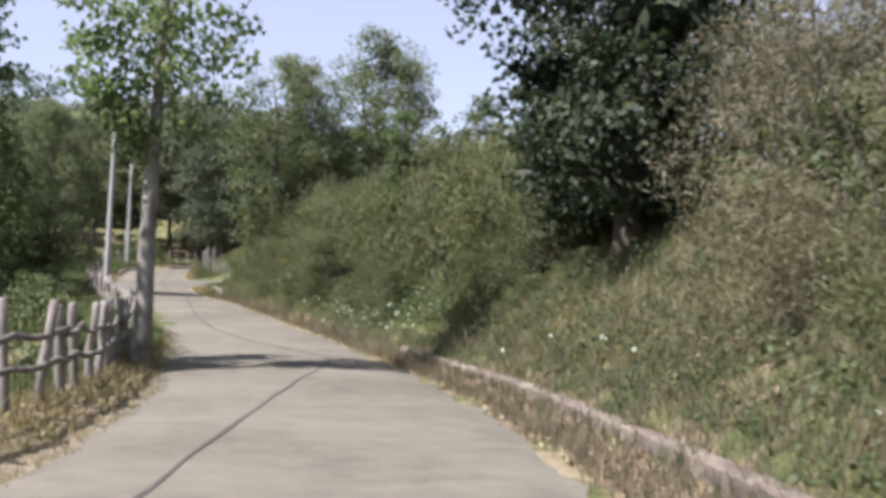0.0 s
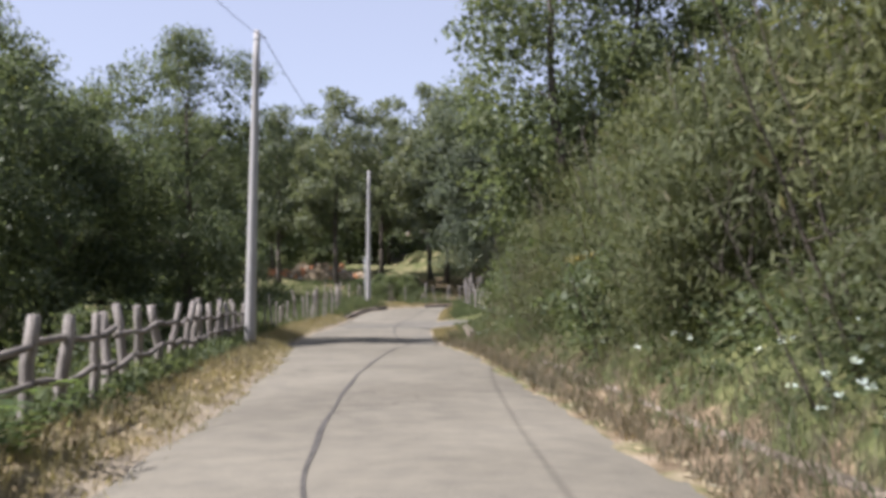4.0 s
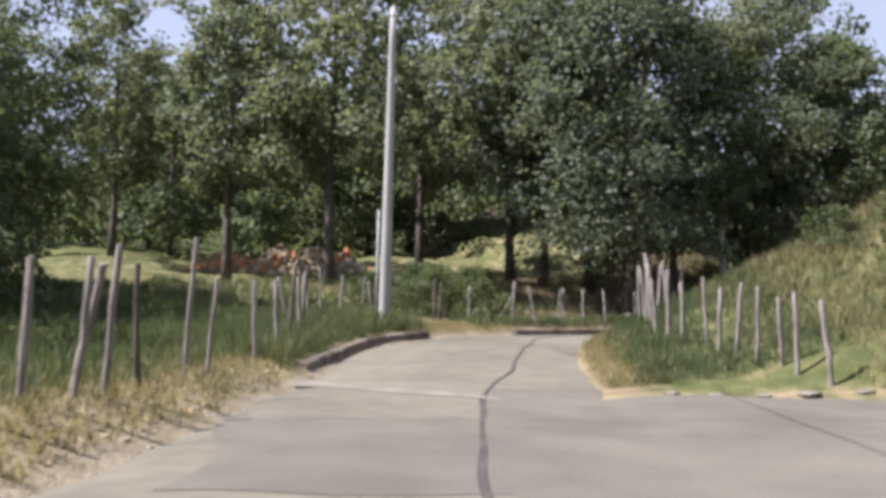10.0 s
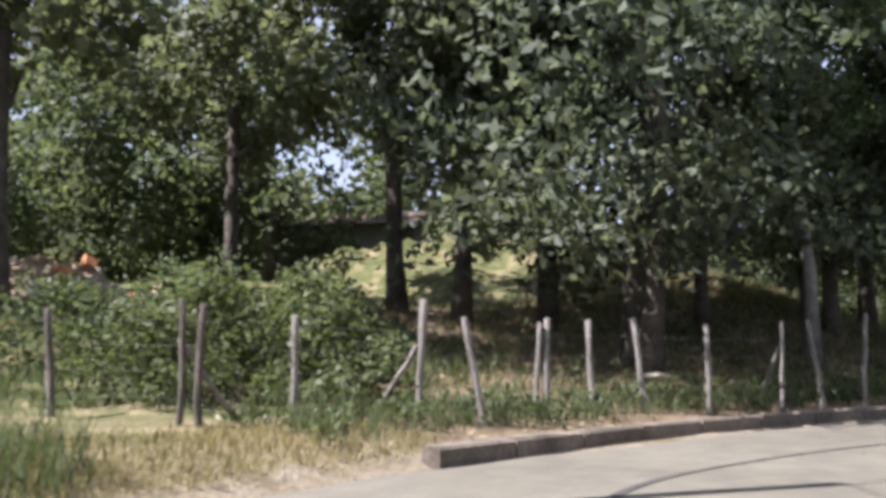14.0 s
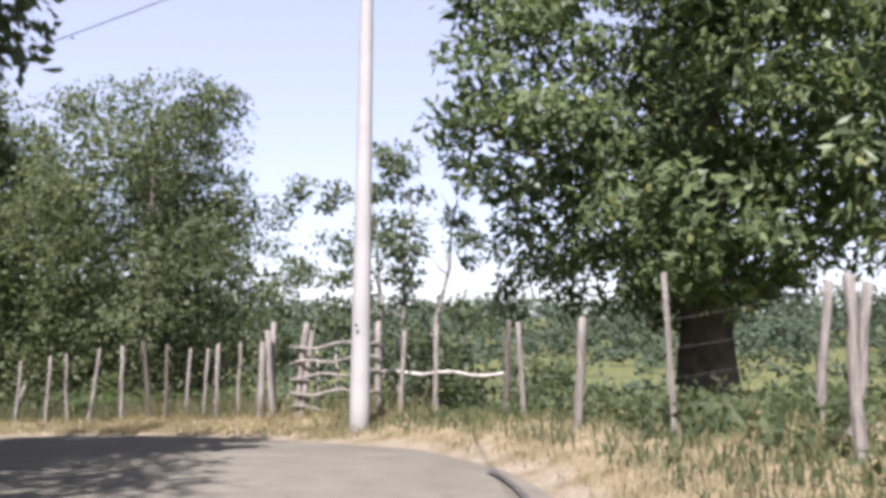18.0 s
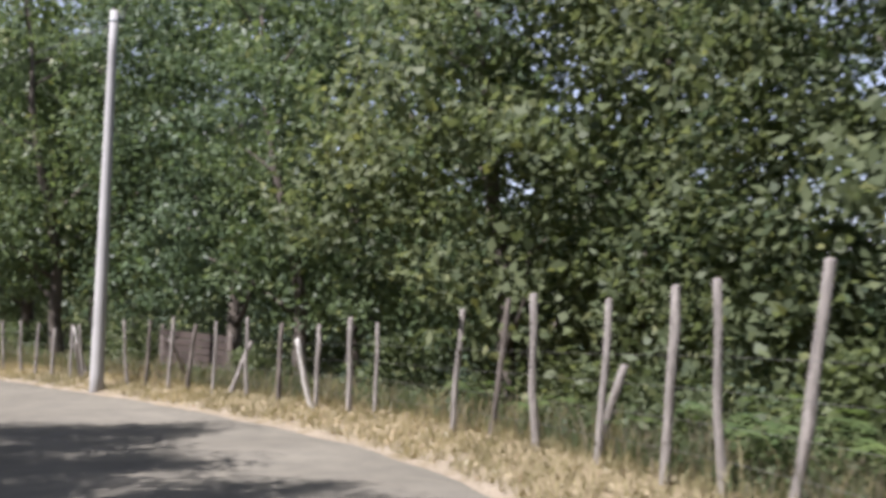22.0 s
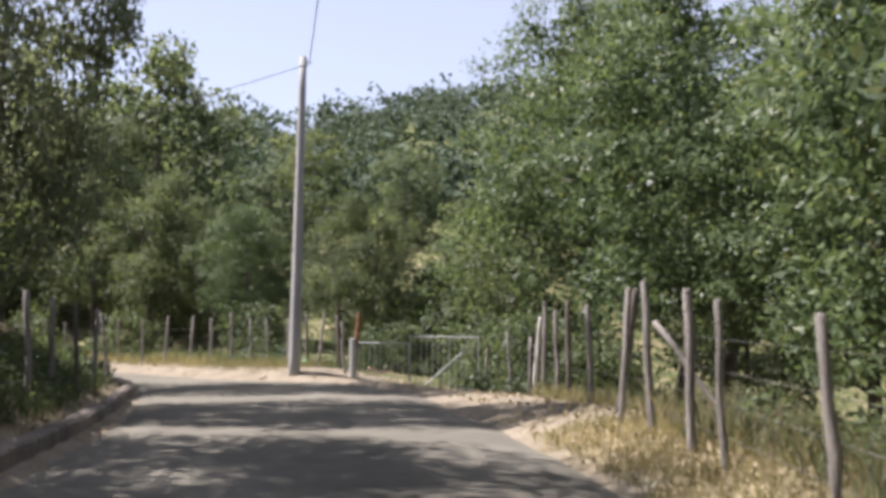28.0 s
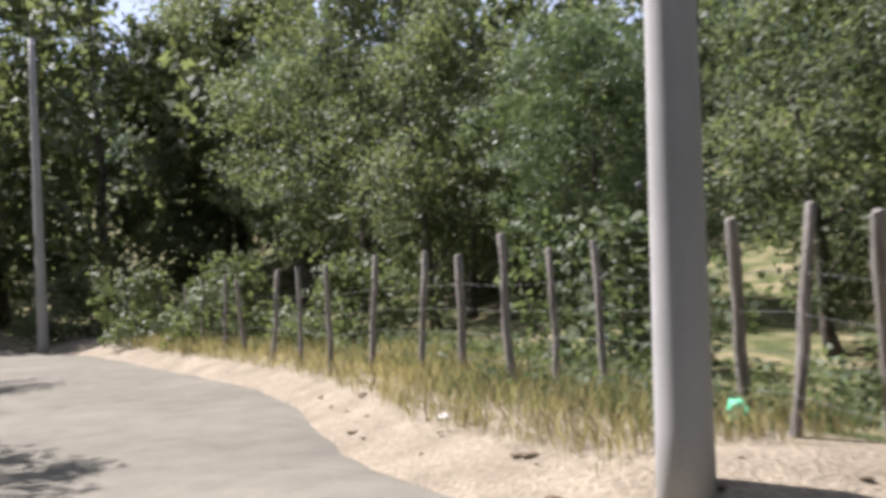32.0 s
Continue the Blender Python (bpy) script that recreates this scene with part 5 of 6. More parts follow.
# ---- the field beyond the left fence: rubble heap and a small house ----
def rubble(x, y, wide, deep, high, count, mats, name, label):
    r = np.random.default_rng(int(abs(x * 10)))
    z0 = float(height(np.array([x]), np.array([y]))[0])
    thing = tagged(new(name), label, "rubble heap")
    n = 26
    v, f = [], []
    for i in range(n):
        for k in range(n):
            u, w = i / (n - 1) * 2 - 1, k / (n - 1) * 2 - 1
            px, py = x + u * wide / 2, y + w * deep / 2
            h = high * max(1 - u * u, 0) ** 0.7 * max(1 - w * w, 0) ** 0.7 * (0.75 + 0.35 * math.sin(u * 7 + 2) * math.sin(w * 5)) + r.normal() * 0.05 * high
            v.append((px, py, float(height(np.array([px]), np.array([py]))[0]) - 0.12 + max(h, 0)))
            if i and k:
                f.append(((i - 1) * n + k - 1, i * n + k - 1, i * n + k, (i - 1) * n + k))
    link("earth_mound", mesh_from("earth_mound", v, f, EARTH, True), thing)
    for k in range(count):
        u, w = r.random() * 1.7 - 0.85, r.random() * 1.2 - 0.95
        i, j = int((u + 1) / 2 * (n - 1)), int((w + 1) / 2 * (n - 1))
        bx, by, bz = (0.1 + 0.25 * r.random(3))
        me_v = [(sx * bx * (1 + 0.2 * r.normal()), sy * by * (1 + 0.2 * r.normal()), sz * bz) for sx in (-0.5, 0.5) for sy in (-0.5, 0.5) for sz in (-0.5, 0.5)]
        me_f = [(0, 1, 3, 2), (4, 6, 7, 5), (0, 4, 5, 1), (2, 3, 7, 6), (0, 2, 6, 4), (1, 5, 7, 3)]
        ob = link("broken_block", mesh_from("broken_block", me_v, me_f, mats[k % len(mats)]), thing)
        ob.matrix_world = pose(*v[i * n + j], r.random() * 90, r.random() * 90, r.random() * 360)
    return thing


rubble(-33.2, 100.0, 7.5, 3.6, 1.4, 60, [BRICK, EARTH, STONE, BRICK], "rubble_heap", "heap of earth and broken terracotta blocks in the field")
rubble(-37.2, 99.4, 3.4, 2.6, 0.8, 45, [BRICK], "rubble_heap", "heap of broken orange terracotta tiles in the field")

house = tagged(new("house"), "small grey plastered house behind the trees", "house")
hx, hy = -29.5, 117.0
hz = max(float(height(np.array([hx]), np.array([hy]))[0]), 2.6)


def box(parent, name, lo, hi, mat):
    v = [(x, y, z) for x in (lo[0], hi[0]) for y in (lo[1], hi[1]) for z in (lo[2], hi[2])]
    return link(name, mesh_from(name, v, [(0, 1, 3, 2), (4, 6, 7, 5), (0, 4, 5, 1), (2, 3, 7, 6), (0, 2, 6, 4), (1, 5, 7, 3)], mat), parent)


box(house, "wall", (hx - 4, hy, hz - 1.5), (hx + 4, hy + 5, hz + 3.0), PLASTER)
rv = [(hx - 4.4, hy - 0.5, hz + 2.9), (hx + 4.4, hy - 0.5, hz + 2.9), (hx + 4.4, hy + 5.5, hz + 2.9), (hx - 4.4, hy + 5.5, hz + 2.9), (hx - 4.4, hy + 2.5, hz + 3.8), (hx + 4.4, hy + 2.5, hz + 3.8)]
link("roof", mesh_from("roof", rv, [(0, 1, 5, 4), (2, 3, 4, 5), (0, 4, 3), (1, 2, 5), (3, 2, 1, 0)], TILE), house)
box(house, "window", (hx + 1.2, hy - 0.02, hz + 1.6), (hx + 2.2, hy + 0.1, hz + 2.8), DARKPOST)


# ---- odd stakes, braces and litter along the fences ----
def stake(s, lat, tall, kind, lean, label, thick=0.9, group="loose stakes"):
    """A single leaning stake beside a fence."""
    x, y, z = ground_at(s, lat)
    me = STICKS[kind]
    ob = new("fence_stake", me)
    ob.matrix_world = pose(x, y, z, lean[0], lean[1], 0) @ Matrix.Diagonal((thick, thick, tall, 1))
    return tagged(ob, label, "stake", group)


for s, lat, tall, lean in ((145.8, 2.6, 1.15, (8, -14)), (155.6, 2.6, 1.15, (10, -14)), (161.8, 2.0, 1.25, (5, -16)), (179.4, 4.3, 1.6, (2, 6))):
    stake(s, lat, tall, 6, lean, "pale peeled stake leaning on the wire fence", 0.85)
for s, lat, tall, lean in ((139.6, 3.3, 1.0, (16, 8)), (149.0, 2.7, 1.0, (-12, 20)), (155.3, 2.35, 0.9, (18, -6)), (166.0, 2.55, 1.2, (-14, 8)), (173.2, 3.2, 1.6, (8, 14)), (186.0, 3.1, 1.45, (14, 10)), (186.8, 2.7, 1.4, (10, 8)), (85.6, -3.95, 1.3, (0, 14)), (96.4, -4.6, 1.2, (6, -12))):
    stake(s, lat, tall, int(frng.choice([0, 1, 3])), lean, "grey crooked stake leaning beside the fence")


def brace(a, c, label):
    """A sloping prop between the ground and a stake."""
    a, c = Vector(a) - Vector((0, 0, 0.1)), Vector(c)
    n = 5
    pts = [a.lerp(c, i / n) + Vector((0.012 * math.sin(i * 2), 0.01 * math.cos(i * 3), 0)) for i in range(n + 1)]
    tagged(new("fence_brace", tubes_mesh("fence_brace", [(pts, [0.035, 0.034, 0.032, 0.032, 0.03, 0.028])], POST, 7)), label, "brace", "fence braces")


for (s0, l0), (s1, l1), up in (((104.7, -5.5), (104.6, -4.64), 0.85), ((103.5, -5.93), (102.7, -5.6), 0.8), ((109.8, -4.6), (109.5, -3.85), 0.9), ((151.8, 3.3), (151.3, 2.5), 1.0), ((170.2, 3.5), (170.7, 2.75), 1.1)):
    q = ground_at(s1, l1)
    brace(ground_at(s0, l0), (q[0], q[1], q[2] + up), "grey wooden prop bracing a fence stake")


def scrap(name, label, category, s, lat, size, mat, seed):
    """A crumpled piece of litter on the ground."""
    r = np.random.default_rng(seed)
    x, y, z = ground_at(s, lat)
    v, f = [], []
    for i in range(6):
        for k in range(8):
            w = k / 8 * 6.283
            e = math.sin(math.pi * (i + 0.4) / 5.8)
            v.append((x + size[0] * e * math.cos(w) * (1 + 0.25 * r.normal()), y + size[1] * e * math.sin(w) * (1 + 0.25 * r.normal()), z - 0.02 + size[2] * (1 - math.cos(math.pi * i / 5)) / 2 + 0.01 * r.normal()))
            if i:
                f.append(((i - 1) * 8 + k, (i - 1) * 8 + (k + 1) % 8, i * 8 + (k + 1) % 8, i * 8 + k))
    f += [tuple(range(8))[::-1], tuple(range(40, 48))]
    tagged(new(name, mesh_from(name, v, f, mat)), label, category)


scrap("plastic_scrap", "crumpled green plastic scrap in dry grass", "litter", 186.6, 2.5, (0.08, 0.06, 0.22), CLOTH, 3)
scrap("litter_bag", "small white plastic bag by the fence", "litter", 82.0, -4.35, (0.1, 0.08, 0.14), WHITE, 4)
scrap("paper_scrap", "white scrap of paper on the sandy verge", "litter", 188.6, 1.3, (0.09, 0.05, 0.03), WHITE, 5)
scrap("paper_scrap", "pale scrap of paper on the grassy verge", "litter", 97.3, -4.2, (0.08, 0.05, 0.05), WHITE, 6)

# stones of the verges and of the junction
srng = np.random.default_rng(77)


def stone(s, lat, size, label, group, mat=None):
    x, y, z = ground_at(s, lat)
    v, f = [], []
    for i in range(5):
        for k in range(7):
            w = k / 7 * 6.283
            e = math.sin(math.pi * (i + 0.35) / 4.7) * (1 + 0.14 * srng.normal())
            v.append((e * math.cos(w), e * math.sin(w), (1 - math.cos(math.pi * i / 4)) * 0.45 - 0.25))
            if i:
                f.append(((i - 1) * 7 + k, (i - 1) * 7 + (k + 1) % 7, i * 7 + (k + 1) % 7, i * 7 + k))
    f += [tuple(range(7))[::-1], tuple(range(28, 35))]
    ob = new("stone", mesh_from("stone", v, f, mat or STONE))
    ob.matrix_world = pose(x, y, z, 0, 0, srng.random() * 360) @ Matrix.Diagonal((size, size * (0.6 + 0.4 * srng.random()), size * (0.4 + 0.3 * srng.random()), 1))
    tagged(ob, label, "stone", group)


for k in range(46):
    s = 184 + 10 * srng.random()
    stone(s, float(np.interp(s, EDGE_S, EDGE_R)) + 0.1 + 1.3 * srng.random() ** 1.3, 0.02 + 0.045 * srng.random() ** 2, "small pale stone on the sandy verge", "stones of the verge", EARTH)
for k in range(40):
    s = 174 + 9 * srng.random()
    stone(s, float(np.interp(s, EDGE_S, EDGE_R)) + 0.1 + 1.6 * srng.random(), 0.02 + 0.05 * srng.random() ** 2, "small pale stone on the sandy driveway", "stones of the verge", EARTH)
for k in range(26):
    s = 84 + 17 * srng.random()
    stone(s, float(np.interp(s, EDGE_S, EDGE_L)) + 0.1 - 0.45 * srng.random(), 0.03 + 0.06 * srng.random() ** 2, "pale stone at the asphalt's broken edge", "stones of the edge")
for k in range(44):
    s = 69.5 + 7.5 * srng.random()
    stone(s, float(np.interp(s, EDGE_S, EDGE_R)) + 0.05 + 0.95 * srng.random(), 0.04 + 0.09 * srng.random() ** 2, "pale broken stone on the gravelly verge", "stones of the verge", EARTH if k % 3 else STONE)
for i in range(15):
    f = i / 14
    stone_at = (-14.0 + 4.6 * f, 65.2 + 3.6 * f)
    s, l = beside(*stone_at)
    stone(float(s[0]), float(l[0]) + 0.08 * srng.normal(), 0.14 + 0.08 * srng.random(), "pale edging stone of the side road", "edging stones", STRIP)
for i in range(10):
    f = i / 9
    s, l = beside(-15.6 + 5.6 * f, 73.2 + 0.25 * f)
    stone(float(s[0]), float(l[0]) + 0.06 * srng.normal(), 0.12 + 0.07 * srng.random(), "pale edging stone of the side road", "edging stones", STRIP)

# sagging pink rope and a bent branch tied on the gate
ra, rc = g0.lerp(g1, 0.25) + Vector((-0.03, -0.06, gz + 0.5)), g0.lerp(g1, 0.72) + Vector((-0.03, -0.06, gz + 0.47))
rp = [ra.lerp(rc, i / 10) - Vector((0, 0, 0.07 * math.sin(math.pi * i / 10))) for i in range(11)]
link("rope", tubes_mesh("rope", [(rp, [0.024] * 11)], ROPE, 7), mg, "faded pink rope tied across the bars")
bp = [g0.lerp(g1, 0.7 + 0.42 * i / 8) + Vector((-0.03, -0.07, gz + 0.55 + 0.06 * math.sin(i * 0.9))) for i in range(9)]
link("branch", tubes_mesh("branch", [(bp, [0.016] * 9)], POST, 6), mg, "thin grey branch wedged between the bars")

# ---- grasses ----
def blades(seed, s0, s1, lat0, lat1, count, high, wide, per=5, lean=0.35):
    r = np.random.default_rng(seed)
    s = s0 + (s1 - s0) * r.random(count)
    f = r.random(count)
    if lat0 > 0:
        base = np.interp(s, EDGE_S, EDGE_R)
        lat = base + lat0 + (lat1 - lat0) * f
    else:
        base = np.interp(s, EDGE_S, EDGE_L)
        lat = base + lat0 + (lat1 - lat0) * f
    x, y = spot(s, lat)
    z = height(x, y)
    c = np.repeat(np.stack([x, y, z], 1), per, axis=0)
    n = len(c)
    c[:, :2] += r.normal(size=(n, 2)) * 0.07
    tilt = r.normal(size=(n, 2)) * lean
    h = high * (0.45 + 0.9 * r.random(n)) * np.repeat(0.6 + 0.8 * r.random(count), per)
    w = r.random(n) * 6.283
    side = np.stack([np.cos(w), np.sin(w), np.zeros(n)], 1) * (wide * (0.6 + 0.8 * r.random(n)))[:, None]
    midp = c + np.stack([tilt[:, 0] * h * 0.35, tilt[:, 1] * h * 0.35, h * 0.55], 1)
    tip = c + np.stack([tilt[:, 0] * h, tilt[:, 1] * h, h * 0.95], 1)
    return np.stack([c - [0, 0, 0.03], midp + side * 0.5, tip, midp - side * 0.5], 1)


green = np.concatenate([blades(1, 15, 76, 0.6, 3.4, 4800, 0.2, 0.014), blades(2, 15, 66, -0.9, -2.8, 3200, 0.24, 0.018), blades(3, 66, 101, -0.9, -5.0, 4500, 0.3, 0.016), blades(4, 91, 104, 0.7, 3.5, 2600, 0.2, 0.015), blades(15, 92, 101, -0.38, -2.4, 2400, 0.36, 0.014), blades(16, 93, 108, -3.5, -13.0, 3600, 0.3, 0.026),
                        blades(5, 103, 128, -0.5, -1.6, 1500, 0.28, 0.015), blades(17, 103, 134, -1.6, -11.0, 5200, 0.16, 0.02), blades(6, 107, 128, 0.5, 4.5, 3800, 0.12, 0.016), blades(7, 128, 171, 1.0, 3.5, 2900, 0.3, 0.016), blades(14, 171, 178, 2.0, 3.5, 300, 0.3, 0.016), blades(8, 186, 206, 1.0, 3.6, 2200, 0.2, 0.014),
                        blades(9, 150, 188, -0.5, -2.0, 2400, 0.26, 0.016), blades(10, 74, 81, 1.0, 7.0, 2500, 0.2, 0.02), blades(11, 91, 101, 3.0, 12.0, 3200, 0.22, 0.02), blades(12, 86, 92, 4.5, 13.0, 2200, 0.2, 0.02), blades(13, 91, 103, 0.5, 1.8, 700, 0.18, 0.014)])
tagged(new("green_grass", quads_mesh("green_grass", green, [GREEN])), "green grass and weeds on the verges", "grass", kind="stuff")
straw = np.concatenate([blades(21, 15, 70, 0.0, 0.45, 1500, 0.06, 0.012), blades(22, 15, 68, -0.05, -1.3, 4000, 0.1, 0.014), blades(23, 66, 92, -0.05, -2.2, 3600, 0.12, 0.013), blades(43, 92, 101, -0.45, -2.4, 500, 0.3, 0.01), blades(24, 72, 81, 0.1, 2.5, 2500, 0.1, 0.013), blades(31, 92, 102, 2.5, 11.0, 2500, 0.2, 0.014), blades(30, 91, 104, 0.05, 0.9, 1700, 0.11, 0.013), blades(41, 88, 103, 3.5, 12.0, 4200, 0.26, 0.014),
                        blades(25, 105, 128, 0.1, 2.6, 2400, 0.08, 0.013), blades(26, 126, 172, 0.05, 1.7, 6800, 0.11, 0.012), blades(27, 126, 171, 0.9, 1.9, 1000, 0.38, 0.01), blades(42, 171, 178, 1.6, 2.6, 420, 0.22, 0.012), blades(28, 186, 206, 0.5, 2.4, 3000, 0.2, 0.012),
                        blades(29, 100, 104, -0.2, -1.5, 800, 0.1, 0.014), blades(44, 104, 134, -1.4, -11.0, 5600, 0.15, 0.018), blades(45, 26, 37, 1.6, 5.0, 1300, 0.3, 0.012)])
tagged(new("dry_grass", quads_mesh("dry_grass", straw, [STRAW])), "straw-coloured dry grass along the asphalt", "grass", kind="stuff")
fl = np.concatenate([blades(31, 36, 58, 1.3, 3.2, 60, 0.5, 0.01, 1), blades(34, 40, 48, 1.0, 2.2, 75, 0.5, 0.01, 1), blades(32, 19, 34, 1.2, 2.2, 10, 0.35, 0.01, 1), blades(33, 60, 78, 1.5, 3.4, 30, 0.5, 0.01, 1)])
rr = np.random.default_rng(50)
heads = leaves(rr, fl[:, 2], 0.04, 5, 0.045, 0.036, 0.0, 1.2)
tagged(new("wild_flowers", quads_mesh("wild_flowers", heads, [FLOWER])), "small white wild flowers on the bank", "flowers", kind="stuff")

# broad-leaved weeds among the grass
wr = np.random.default_rng(61)


def weeds(s0, s1, g0, g1, count, size, high):
    s = s0 + (s1 - s0) * wr.random(count)
    g = g0 + (g1 - g0) * wr.random(count)
    lat = np.interp(s, EDGE_S, EDGE_R) + g if g0 > 0 else np.interp(s, EDGE_S, EDGE_L) + g
    x, y = spot(s, lat)
    c = np.stack([x, y, height(x, y) + high * (0.3 + 0.7 * wr.random(count))], 1)
    return leaves(wr, c, 0.16 + 0.12 * wr.random(count), 16, size, size * 0.55, 0.1, 0.6)


weed_v = np.concatenate([weeds(16, 76, 1.1, 2.8, 800, 0.085, 0.22), weeds(36, 60, 1.6, 2.6, 500, 0.12, 0.6), weeds(30, 64, -0.9, -1.6, 420, 0.1, 0.2), weeds(91, 103, 0.7, 2.6, 90, 0.08, 0.15), weeds(108, 124, 1.2, 3.2, 340, 0.1, 0.2),
                         weeds(128, 172, 1.4, 3.0, 800, 0.1, 0.35), weeds(103, 128, -0.6, -1.6, 300, 0.1, 0.3), weeds(104, 132, -2.0, -9.0, 260, 0.1, 0.25), weeds(15, 37, 1.6, 4.6, 700, 0.09, 0.35), weeds(150, 186, -0.6, -1.8, 500, 0.1, 0.35), weeds(186, 206, 1.4, 3.4, 220, 0.09, 0.25)])
tagged(new("weeds", quads_mesh("weeds", weed_v, [BRAMBLE])), "broad-leaved green weeds among the roadside grass", "weeds", kind="stuff")


# ferns
def fern(seed):
    """A rosette of arching fronds, each with leaflets along its stem."""
    r = np.random.default_rng(seed)
    thing = new("fern_clump")
    for k in range(9):
        w, reach, top = k * 0.7 + r.random() * 0.4, 0.45 + 0.2 * r.random(), 0.4 + 0.2 * r.random()
        q = []
        for i in range(1, 15):
            f = i / 14
            p = np.array([math.cos(w) * reach * f, math.sin(w) * reach * f, top * math.sin(f * 2.1)])
            side = np.array([-math.sin(w), math.cos(w), -0.12])
            ahead = np.array([math.cos(w), math.sin(w), 0.5 - f]) * 0.024
            ln = 0.17 * math.sin(math.pi * min(0.25 + 0.75 * f, 1.0)) + 0.015
            for sgn in (-1, 1):
                tip = p + side * sgn * ln + ahead
                q.append([p - ahead * 0.7, p + side * sgn * ln * 0.5 - ahead * 0.5, tip, p + side * sgn * ln * 0.4 + ahead * 1.1])
        link("frond", quads_mesh("frond", np.array(q), [FERN]), thing)
    return tagged(thing, "green bracken fern with arching fronds", "fern", "roadside ferns")


ferns = [fern(1), fern(2)]
fe = np.random.default_rng(62)
FERN_AT = [(36.5, -3.15), (38, -3.3), (39.2, -3.1), (40.3, -3.35), (41.2, -3.05), (42.1, -3.3), (43, -3.1), (44.2, -3.3), (45.4, -3.0), (46.6, -3.2), (40.8, -4.2), (42.6, -4.3), (44.8, -4.1), (47.8, -3.1), (133.4, 4.4), (135, 4.2), (136.2, 4.0), (137.4, 3.9), (138.4, 4.1), (139.6, 3.8), (141.2, 3.7), (143, 3.9)]
for k, (s, lat) in enumerate(FERN_AT):
    x, y, z = ground_at(s, lat)
    ob = copy_thing(ferns[k % 2], pose(x, y, z - 0.04, 0, 0, fe.random() * 360))
    ob.scale = (0.95 + 0.4 * fe.random(),) * 3
for ob in ferns:
    for o in (*ob.children_recursive, ob):
        bpy.data.objects.remove(o)

# old board panel, standing for a brown corrugated sheet, and a low heap of dry earth behind the long fence
panel = tagged(new("board_panel"), "old panel of brown horizontal boards behind the fence, darkened for shade", "panel")
pa, pc = Vector(ground_at(152.4, 4.6)), Vector(ground_at(155.2, 4.3))
base_z = min(pa.z, pc.z)
for k in range(8):
    u, w = pa.copy(), pc.copy()
    u.z = w.z = base_z + 0.12 + 0.17 * k
    n = (w - u).cross(Vector((0, 0, 1))).normalized() * 0.02
    up = Vector((0, 0, 0.075))
    v = [q + n * a + up * c for q in (u, w) for a, c in ((-1, -1), (1, -1), (1, 1), (-1, 1))]
    link("board", mesh_from("board", v, [(0, 1, 2, 3), (7, 6, 5, 4), (0, 4, 5, 1), (1, 5, 6, 2), (2, 6, 7, 3), (3, 7, 4, 0)], BOARD), panel)
for f in (0.04, 0.5, 0.96):
    q = pa.lerp(pc, f)
    q.z = base_z
    link("board_post", tubes_mesh("board_post", [([q - Vector((0, 0, 0.3)), q + Vector((0, 0, 1.5))], [0.05, 0.045])], DARKPOST, 8), panel)
mv, mf = [], []
for i in range(15):
    for k in range(11):
        u, w = i / 7 - 1, k / 5 - 1
        x, y, z = ground_at(153.4 + 1.7 * u, 3.35 + 0.55 * w)
        mv.append((x, y, z - 0.06 + 0.3 * max(1 - u * u, 0) ** 0.8 * max(1 - w * w, 0) ** 0.8 * (1 + 0.2 * math.sin(u * 9 + w * 5))))
        if i and k:
            mf.append(((i - 1) * 11 + k - 1, i * 11 + k - 1, i * 11 + k, (i - 1) * 11 + k))
tagged(new("earth_mound", mesh_from("earth_mound", mv, mf, BROWNEARTH, True)), "low heap of dry brown earth by the fence", "earth mound")

# long thin rail tied to the posts beside the pole gate
ra, rc = Vector(ground_at(128.0, 3.95)), Vector(ground_at(124.9, 4.0))
rp = [ra.lerp(rc, i / 8) + Vector((0, -0.06, 0.72 - 0.16 * i / 8 + 0.03 * math.sin(i * 1.7))) for i in range(9)]
tagged(new("tied_rail", tubes_mesh("tied_rail", [(rp, [0.028 - 0.001 * i for i in range(9)])], WHITEPOST, 7)), "thin pale crooked rail tied between fence posts", "rail")

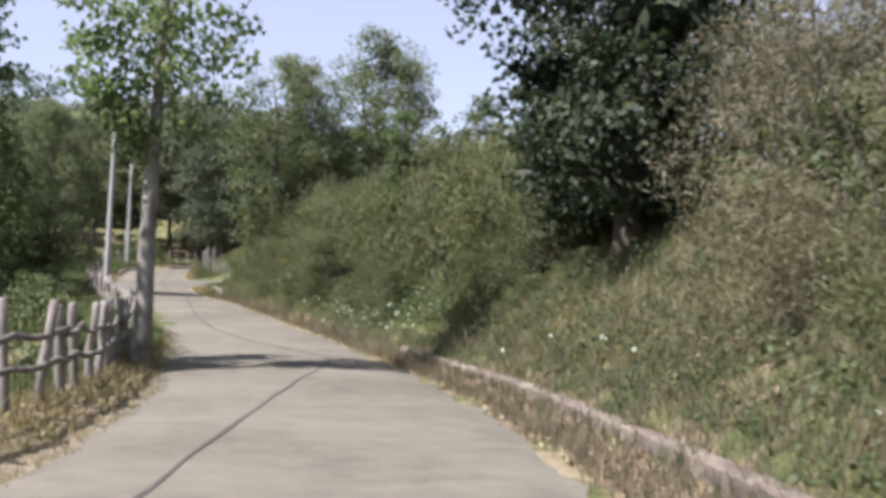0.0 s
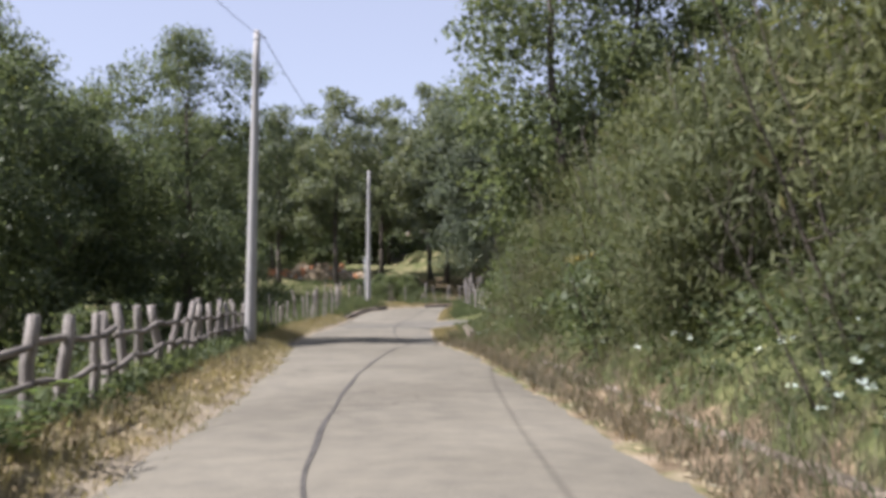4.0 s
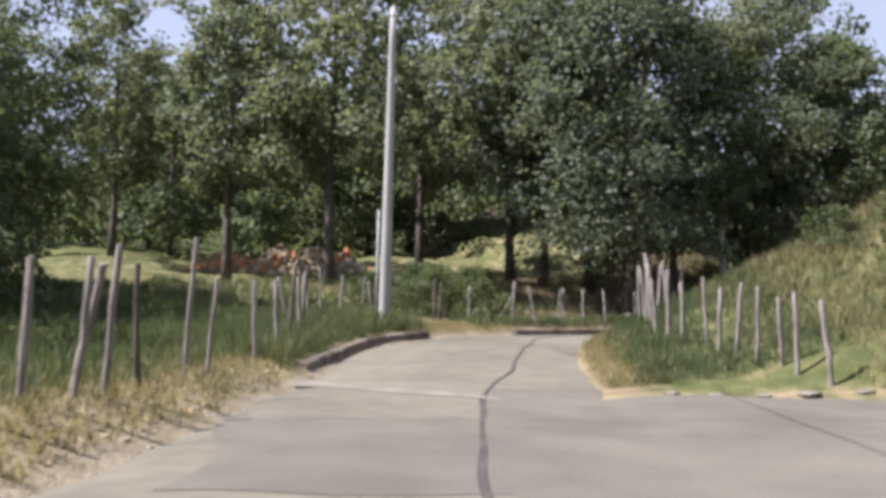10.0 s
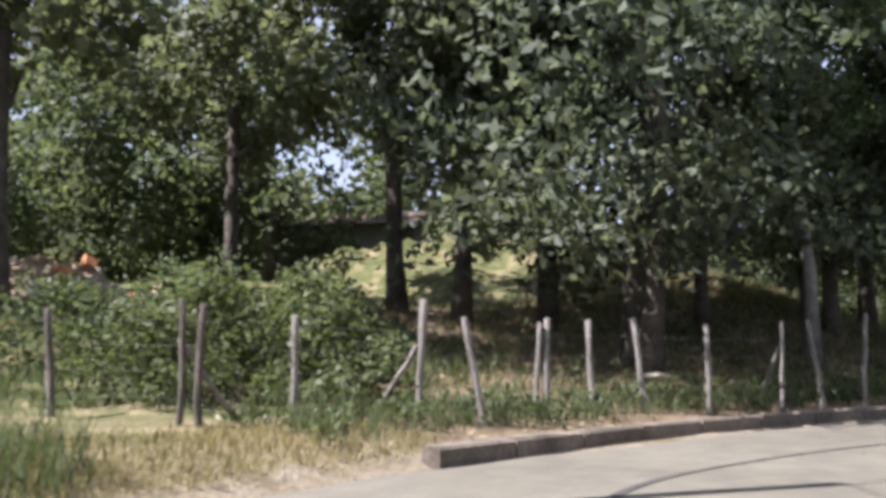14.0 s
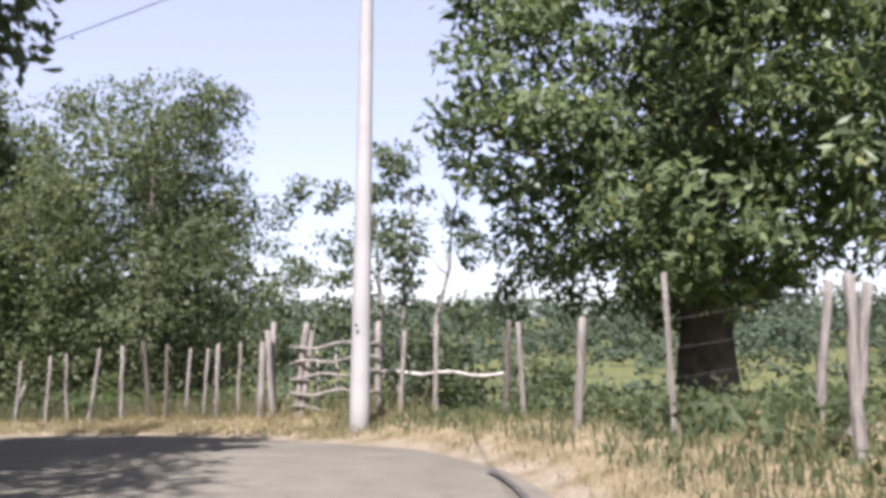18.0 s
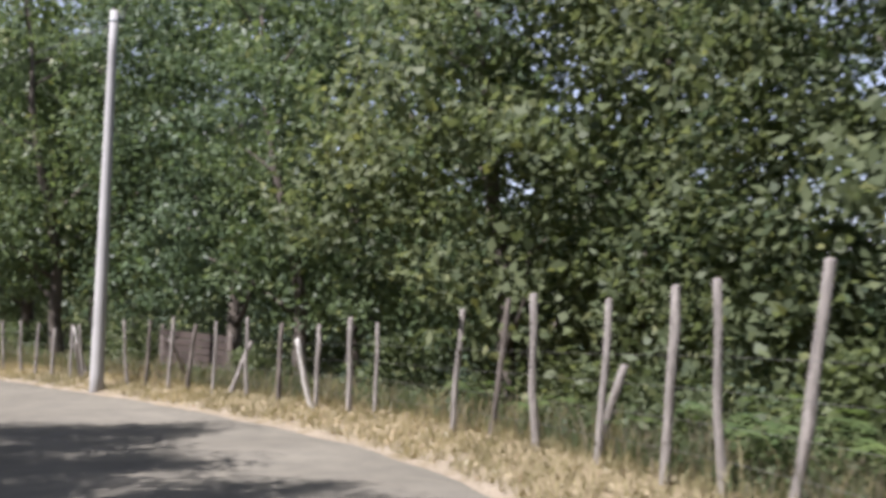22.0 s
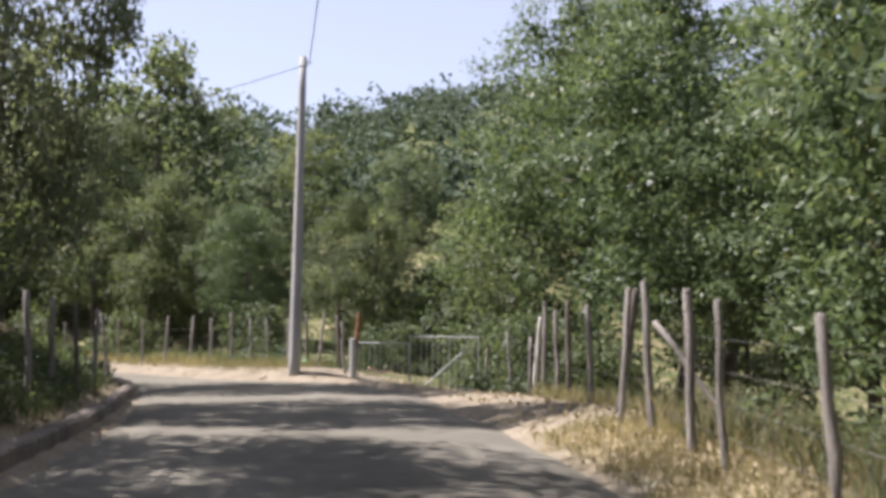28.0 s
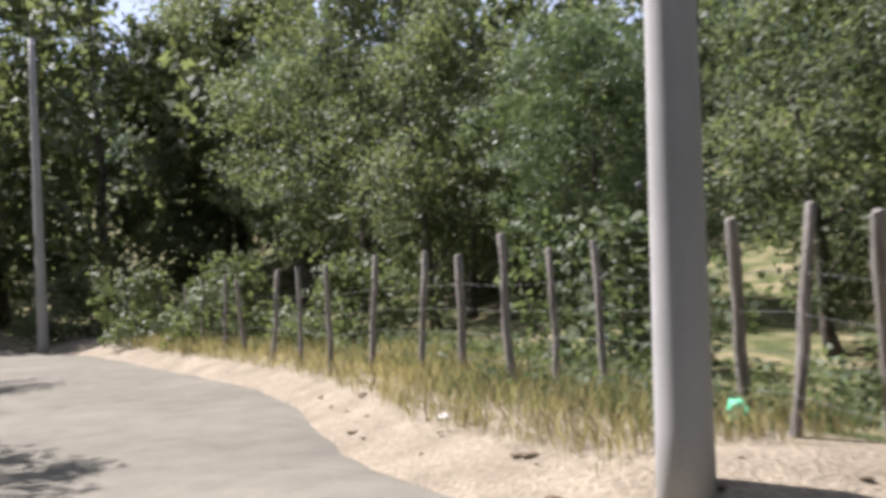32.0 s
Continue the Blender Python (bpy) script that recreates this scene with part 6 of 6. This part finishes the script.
# yellowed twig at the bank and a grey boulder above the junction wall
tw = np.random.default_rng(63)
yl = leaves(tw, np.array([[-5.75, 44.2, 1.0], [-5.55, 44.1, 1.06], [-5.35, 44.0, 1.12]]), 0.13, 22, 0.12, 0.06, 0.1, 0.5)
twig = tagged(new("yellow_branch"), "broken branch with yellowed leaves on the bank", "branch")
x, y = -5.3, 44.3
z = float(height(np.array([x]), np.array([y]))[0])
link("stem", tubes_mesh("stem", [([(x, y, z - 0.1), (-5.2, 44.1, 0.6), (-5.4, 44.05, 1.0), (-5.8, 44.2, 1.05)], [0.03, 0.025, 0.016, 0.008])], BARK, 6), twig)
link("leaves", quads_mesh("leaves", yl, [YELLOW]), twig, "yellowed leaves")
stone(109.6, -6.6, 0.34, "pale weathered rock on the wooded bank", "boulders", STONE)
stone(112.0, -8.2, 0.22, "pale weathered rock on the wooded bank", "boulders", STONE)
stone(78.6, 4.6, 0.55, "large pale grey boulder half buried in the bank", "boulders", STONE)
stone(79.0, 5.4, 0.4, "large pale grey boulder half buried in the bank", "boulders", STONE)

# brown withered grass over the bank's edging, and fallen leaves on the verges
brown = np.concatenate([blades(51, 15, 70, 0.1, 1.5, 5200, 0.2, 0.012), blades(52, 15, 68, -0.2, -1.2, 1500, 0.14, 0.012), blades(53, 70, 78, 0.5, 2.4, 500, 0.2, 0.012), blades(54, 130, 172, 0.9, 2.4, 1500, 0.4, 0.01), blades(55, 14, 38, 1.3, 5.2, 5600, 0.3, 0.013), blades(56, 104, 132, -1.4, -10.0, 2200, 0.2, 0.014)])
tagged(new("brown_grass", quads_mesh("brown_grass", brown, [BROWNGRASS])), "withered brown grass along the foot of the bank", "grass", kind="stuff")
lr = np.random.default_rng(64)
fallen = []
for s0, s1, g0, g1, count in ((15, 68, -0.05, -1.1, 2600), (16, 70, 0.05, 1.0, 2200), (126, 174, 0.05, 1.7, 4200), (174, 184, 0.4, 2.2, 350), (103, 128, -0.3, -2.6, 1400), (104, 134, -2.6, -12.0, 7000), (70, 92, -0.1, -0.9, 700), (150, 186, -0.3, -1.2, 700)):
    s = s0 + (s1 - s0) * lr.random(count)
    g = g0 + (g1 - g0) * lr.random(count)
    x, y = spot(s, np.interp(s, EDGE_S, EDGE_R if g0 > 0 else EDGE_L) + g)
    c = np.stack([x, y, height(x, y) + 0.012 + 0.03 * lr.random(count)], 1)
    fallen.append(leaves(lr, c, 0.02, 1, 0.1, 0.055, 0.0, 1.6))
tagged(new("fallen_leaves", quads_mesh("fallen_leaves", np.concatenate(fallen), [FALLEN])), "dry pale fallen leaves scattered on the verges", "leaves", kind="stuff")
